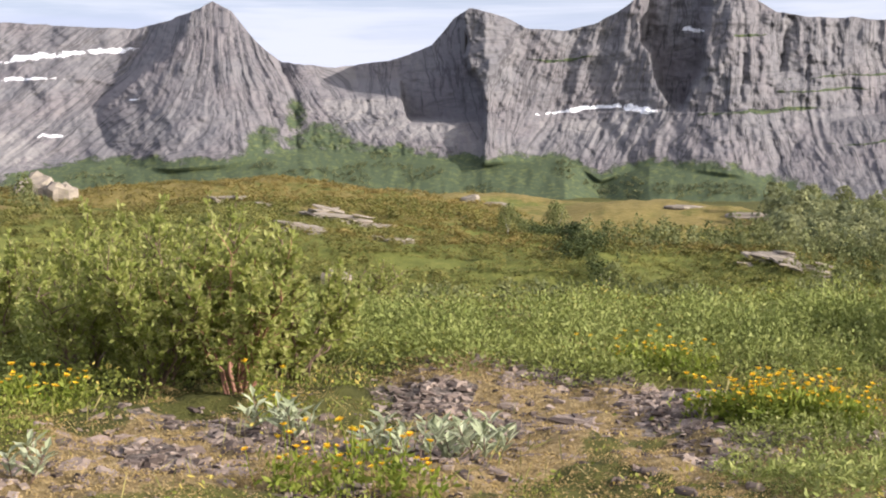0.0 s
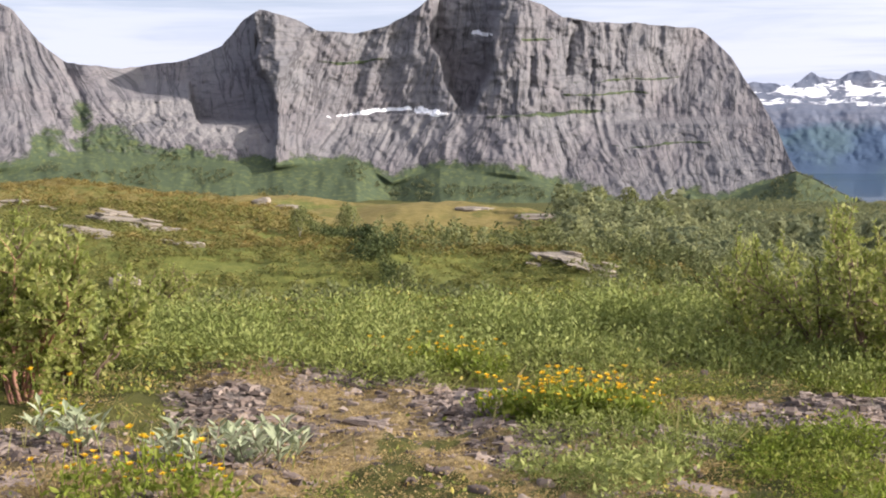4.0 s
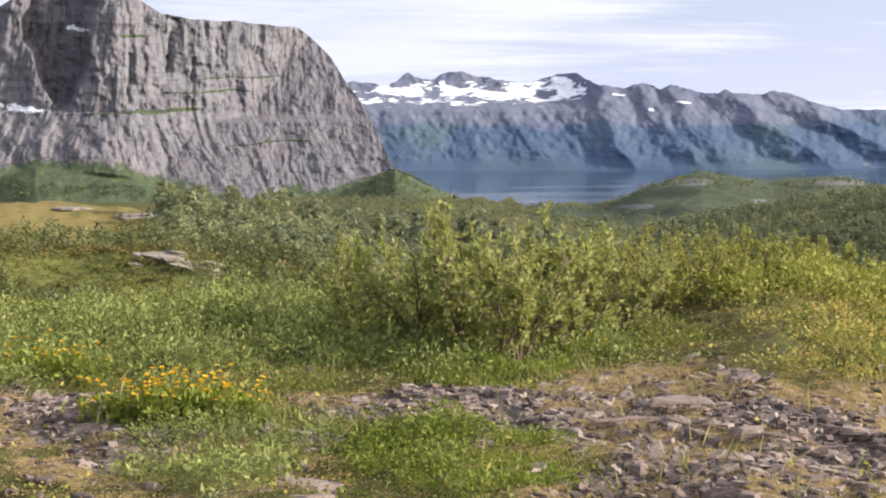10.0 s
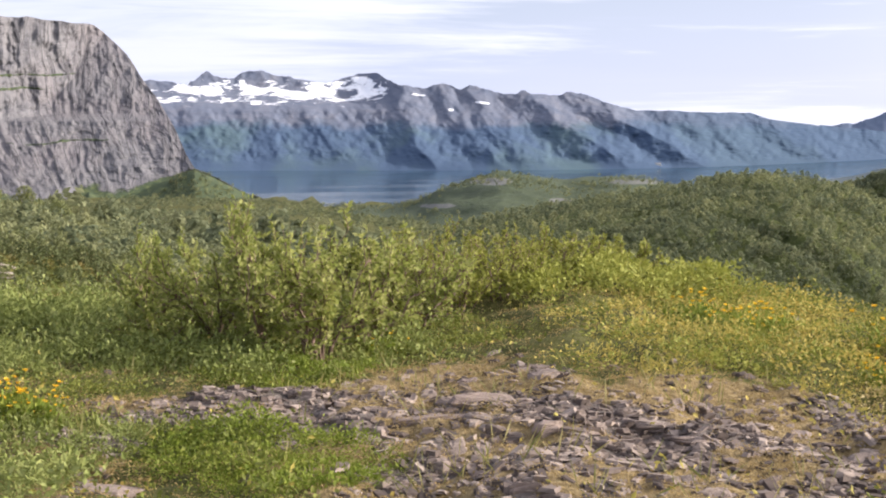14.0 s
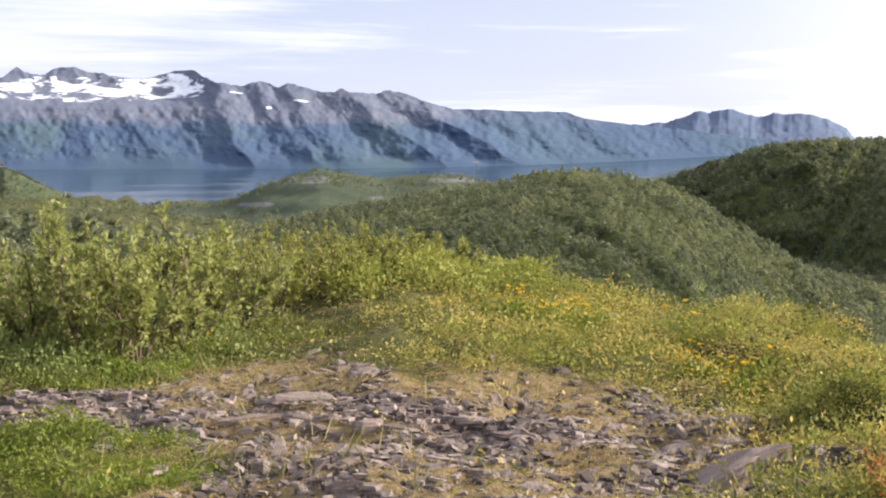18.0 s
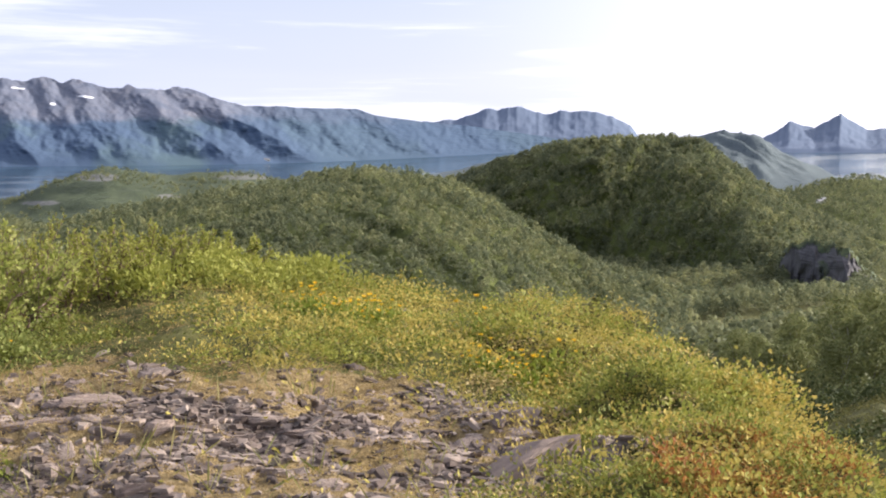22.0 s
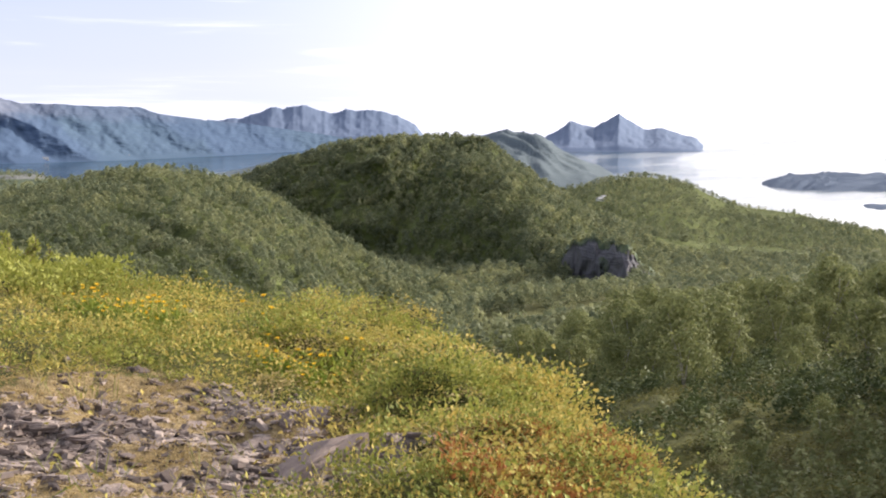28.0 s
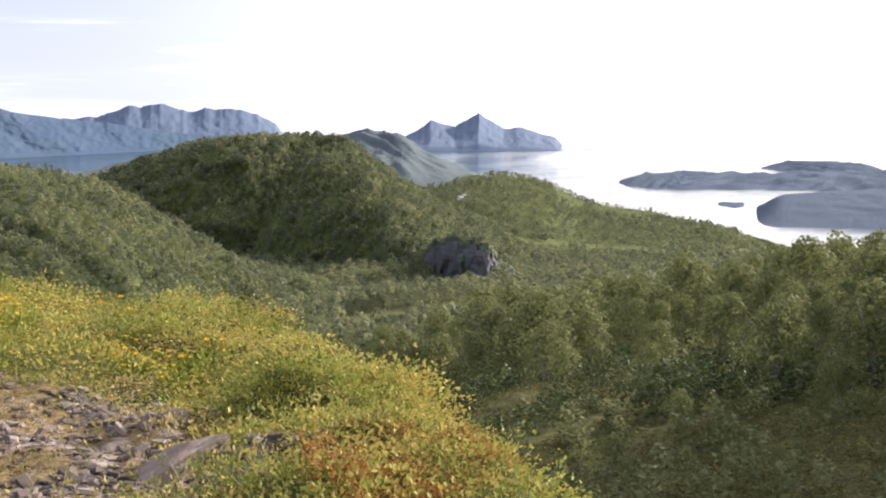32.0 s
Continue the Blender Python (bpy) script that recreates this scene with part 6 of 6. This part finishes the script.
mounds("red_bilberry", 330, blob_weight(55.8, 6.2, 4.2, 0.85), 0.06, 0.13, 0.8, BERRY_DOMES, M_RED, "red and orange autumn bilberry tufts", "bilberry", az0=49, az1=64, r0=5.3, r1=7.6)
cover("dwarf_willow_mat", 6000, blob_weight(14.5, 6.7, 4.2, 0.75), 0.12, 0.042, 0.45, 0.7, M_DWARF, "pale dwarf willow mat between stones", "dwarf willow", 2.0, az0=8, az1=21, r0=5.4, r1=8.2)
cover("red_bilberry", 17000, blob_weight(55.8, 6.2, 4.2, 0.85), 0.14, 0.028, 0.5, 1.2, M_RED, "red and orange autumn bilberry leaves", "bilberry", 2.4, az0=49, az1=64, r0=5.3, r1=7.6)
cover("bilberry_tufts", 20000, blob_weight(55, 7.0, 7.5, 2.2), 0.14, 0.026, 0.5, 1.2, M_BILBERRY, "dark green bilberry tufts at the edge", "bilberry", 1.9, az0=43, az1=64, r0=5.0, r1=10.5)
cover("bilberry_tufts", 12000, blob_weight(53, 7.4, 6.5, 1.9), 0.13, 0.028, 0.5, 1.4, M_LIME, "fresh green bilberry tufts at the edge", "bilberry", 1.5, az0=43, az1=64, r0=5.3, r1=10.5)
def pads(az, r, x, y):
    return blob_weight(49, 8.2, 9, 2.7)(az, r, x, y) * (1 - 0.9 * bare(az, r)) * step(fbm(x * 2.1, y * 2.1, 97, 4), -0.12, 0.08)


mounds("moss_cushions", 1500, pads, 0.06, 0.18, 0.5, MOSS_DOMES, M_STRAW, "straw-coloured moss cushions among the bilberry", "moss", az0=34, az1=64, r0=5.2, r1=10.5)
cover("moss_pads", 60000, pads, 0.08, 0.0130, 0.65, 0.7, M_MOSS, "pale yellow moss pads among bilberry", "moss", 2.0, True, az0=34, az1=64, r0=5.0, r1=11.0)
cover("golden_tufts", 18000, blob_weight(51, 8.2, 7.5, 2.6), 0.12, 0.025, 0.45, 1.2, M_GOLD, "yellow and orange heath tufts at the edge", "heath", 1.2, az0=42, az1=64, r0=5.0, r1=12.0)
cover("grass_mound", 60000, blob_weight(34.5, 13.2, 6.5, 1.5), 0.24, 0.05, 0.4, 0.8, M_LIME, "yellow-green grassy mound at the brink", "grass", 1.2, az0=26, az1=44, r0=11.0, r1=15.0)

# ---- single birches near by ----


def birch_parts(seed, height):
    g = np.random.default_rng(seed)
    base = new("birch_tree")
    k = 3 if seed % 2 else 2
    s = np.linspace(0, 1, 6)
    for i in range(k):
        a = g.uniform(0, 6.28)
        path = np.stack([math.cos(a) * 0.16 * s ** 1.5 * height + g.normal(0, 0.012, 6) * height * s, math.sin(a) * 0.16 * s ** 1.5 * height + g.normal(0, 0.012, 6) * height * s, 0.75 * height * s], 1)
        part_mesh("trunk", *tubes(path[None], (0.016 * height * (1 - 0.75 * s))[None], 6), M_TRUNK, base, "", True)
    V, F = crown(2400, 0.020, seed + 3, 11, slim=0.60, low=0.20, high=0.84, jit=0.35)
    soft_normals(part_mesh("crown", V * height, F, M_BIRCH_NEAR, base, "dense crown of small green leaves").data, round_normals(V, F))
    return base


def trunk_mat():
    k = Nodes("birch_bark", 0.7, 0.3)
    n = k.noise(5, 5, 0.6, (1, 1, 4))
    return k.done(k.cols(n, (0.35, (0.09, 0.075, 0.06)), (0.55, (0.36, 0.33, 0.29)), (0.75, (0.52, 0.49, 0.44))))


M_TRUNK = trunk_mat()
MODELS = [birch_parts(600 + i, 5.0) for i in range(6)]
g = np.random.default_rng(21)
spots = []
for _ in range(20000):
    if len(spots) >= 560:
        break
    a, r = g.uniform(50, 77), g.uniform(60, 190)
    if r < 62 + 9 * max(0, 60 - a) or any((r * math.cos(radians(a)) - x) ** 2 + (r * math.sin(radians(a)) - y) ** 2 < 5 for x, y, *_ in spots):
        continue
    spots.append((r * math.cos(radians(a)), r * math.sin(radians(a)), a, r, g.uniform(0.40, 0.85)))
extra = [(12.2, 88, 0.40), (4.2, 70, 0.36), (6.2, 47, 0.34), (2.4, 66, 0.3), (13.4, 100, 0.5), (14.6, 105, 0.55), (15.8, 108, 0.55), (66.0, 40, 0.24), (63.5, 36, 0.22), (69.6, 46, 0.62), (71.8, 38, 0.36), (64.9, 52, 0.32), (73, 44, 0.6), (61.0, 56, 0.5), (58.6, 62, 0.55), (57.0, 70, 0.6), (59.8, 66, 0.6), (56.2, 80, 0.6)]
spots = sorted((q[2:] for q in spots), key=lambda q: q[1])
rest = np.array(spots[270:])
scatter("birch_wood", at_polar(rest[:, 0], rest[:, 1], -0.05), 5.0 * rest[:, 2], [crown(800, 0.030, 640 + i, 9, slim=0.60, low=0.20, high=0.84, jit=0.3) for i in range(4)], M_BIRCH_NEAR, "birch thicket up the slope of the hollow", "birch wood", 1.1)
for i, (a, r, s) in enumerate(spots[:270] + extra):
    p = at_polar(np.array([a]), np.array([r]))[0]
    m = pose(p[0], p[1], p[2] - 0.05, 0, 0, g.uniform(0, 360))
    ob = MODELS[i % 6] if i < 6 else copy_thing(MODELS[i % 6], m)
    ob.matrix_basis = m
    ob.scale = (s * 1.1, s * 1.1, s)
    tagged(ob, "bushy green mountain birch in the valley" if s > 0.55 else "small young mountain birch on heath", "tree", "birches near the knoll")

P = np.concatenate([hillside(230, 54, 77, 24, 50, -0.05, 92, 0.12), hillside(900, 44, 60, 45, 110, -0.05, 93, 0.06), hillside(700, 56, 77, 55, 150, -0.2, 93, 0.06)])
scatter("willow_scrub", P, rng.uniform(0.4, 1.1, len(P)), BUSHES, M_SCRUB, "pale green willow bushes below the knoll", "scrub", 1.2)


# ---- crag, house and far farms ----
def box_bm(name, x, y, z, w, d, h, material, parent):
    bm = bmesh.new()
    bmesh.ops.create_cube(bm, size=1.0)
    bmesh.ops.scale(bm, vec=(w, d, h), verts=bm.verts)
    bmesh.ops.translate(bm, vec=(x, y, z), verts=bm.verts)
    me = bpy.data.meshes.new(name)
    bm.to_mesh(me)
    bm.free()
    me.materials.append(material)
    ob = new(name, me)
    ob.parent = parent
    return ob


def paint(name, col):
    k = Nodes(name, 0.7, 0.3)
    return k.done(k.mix(k.noise(2.0, 4), col, tuple(0.8 * c for c in col)))


M_WHITE, M_ROOF, M_PANE = paint("white_boards", (0.78, 0.77, 0.74)), paint("grey_roof", (0.28, 0.28, 0.29)), paint("dark_pane", (0.05, 0.06, 0.07))


def house(place, turn, w, d, h):
    base = new("house")
    base.matrix_world = Matrix.Translation(place) @ pose(0, 0, 0, 0, 0, turn)
    box_bm("wall", 0, 0, h / 2, w, d, h, M_WHITE, base)
    me = bpy.data.meshes.new("roof")
    o = 0.3
    V = [(-w / 2 - o, -d / 2 - o, h), (w / 2 + o, -d / 2 - o, h), (w / 2 + o, d / 2 + o, h), (-w / 2 - o, d / 2 + o, h), (-w / 2 - o, 0, h + d * 0.4), (w / 2 + o, 0, h + d * 0.4)]
    me.from_pydata(V, [], [(0, 1, 5, 4), (2, 3, 4, 5), (0, 4, 3), (1, 2, 5), (3, 2, 1, 0)])
    me.materials.append(M_ROOF)
    new("roof", me).parent = base
    for i in range(3):
        box_bm("window", (i - 1) * w * 0.3, -d / 2 - 0.01, h * 0.55, w * 0.12, 0.06, h * 0.35, M_PANE, base)
    return tagged(base, "white wooden house with a grey roof far off", "house", "far houses")


sl = HILLS["coast"]
for u, v, w in ((0.275, 0.5, 8.0), (0.28, 0.53, 6.0)):
    house(sl.at(np.array([u]), np.array([v]))[0] + np.array([0, 0, 1.6]), -20, w * 0.5, 2.4, 1.5)
for a, dz, w in ((37.6, 3, 16.0), (40.4, 4, 22.0), (28.2, 2, 14.0), (30.4, 2, 14.0)):
    rr = float(table([(14, 3250), (33, 3280), (38, 3380), (43.4, 3640), (47.3, 3900)], a)) + 25
    house(xyz(np.array([a]), np.array([rr]), np.array([float(sea_z(rr)) + dz]))[0], -a, w, 9.0, 5.0)
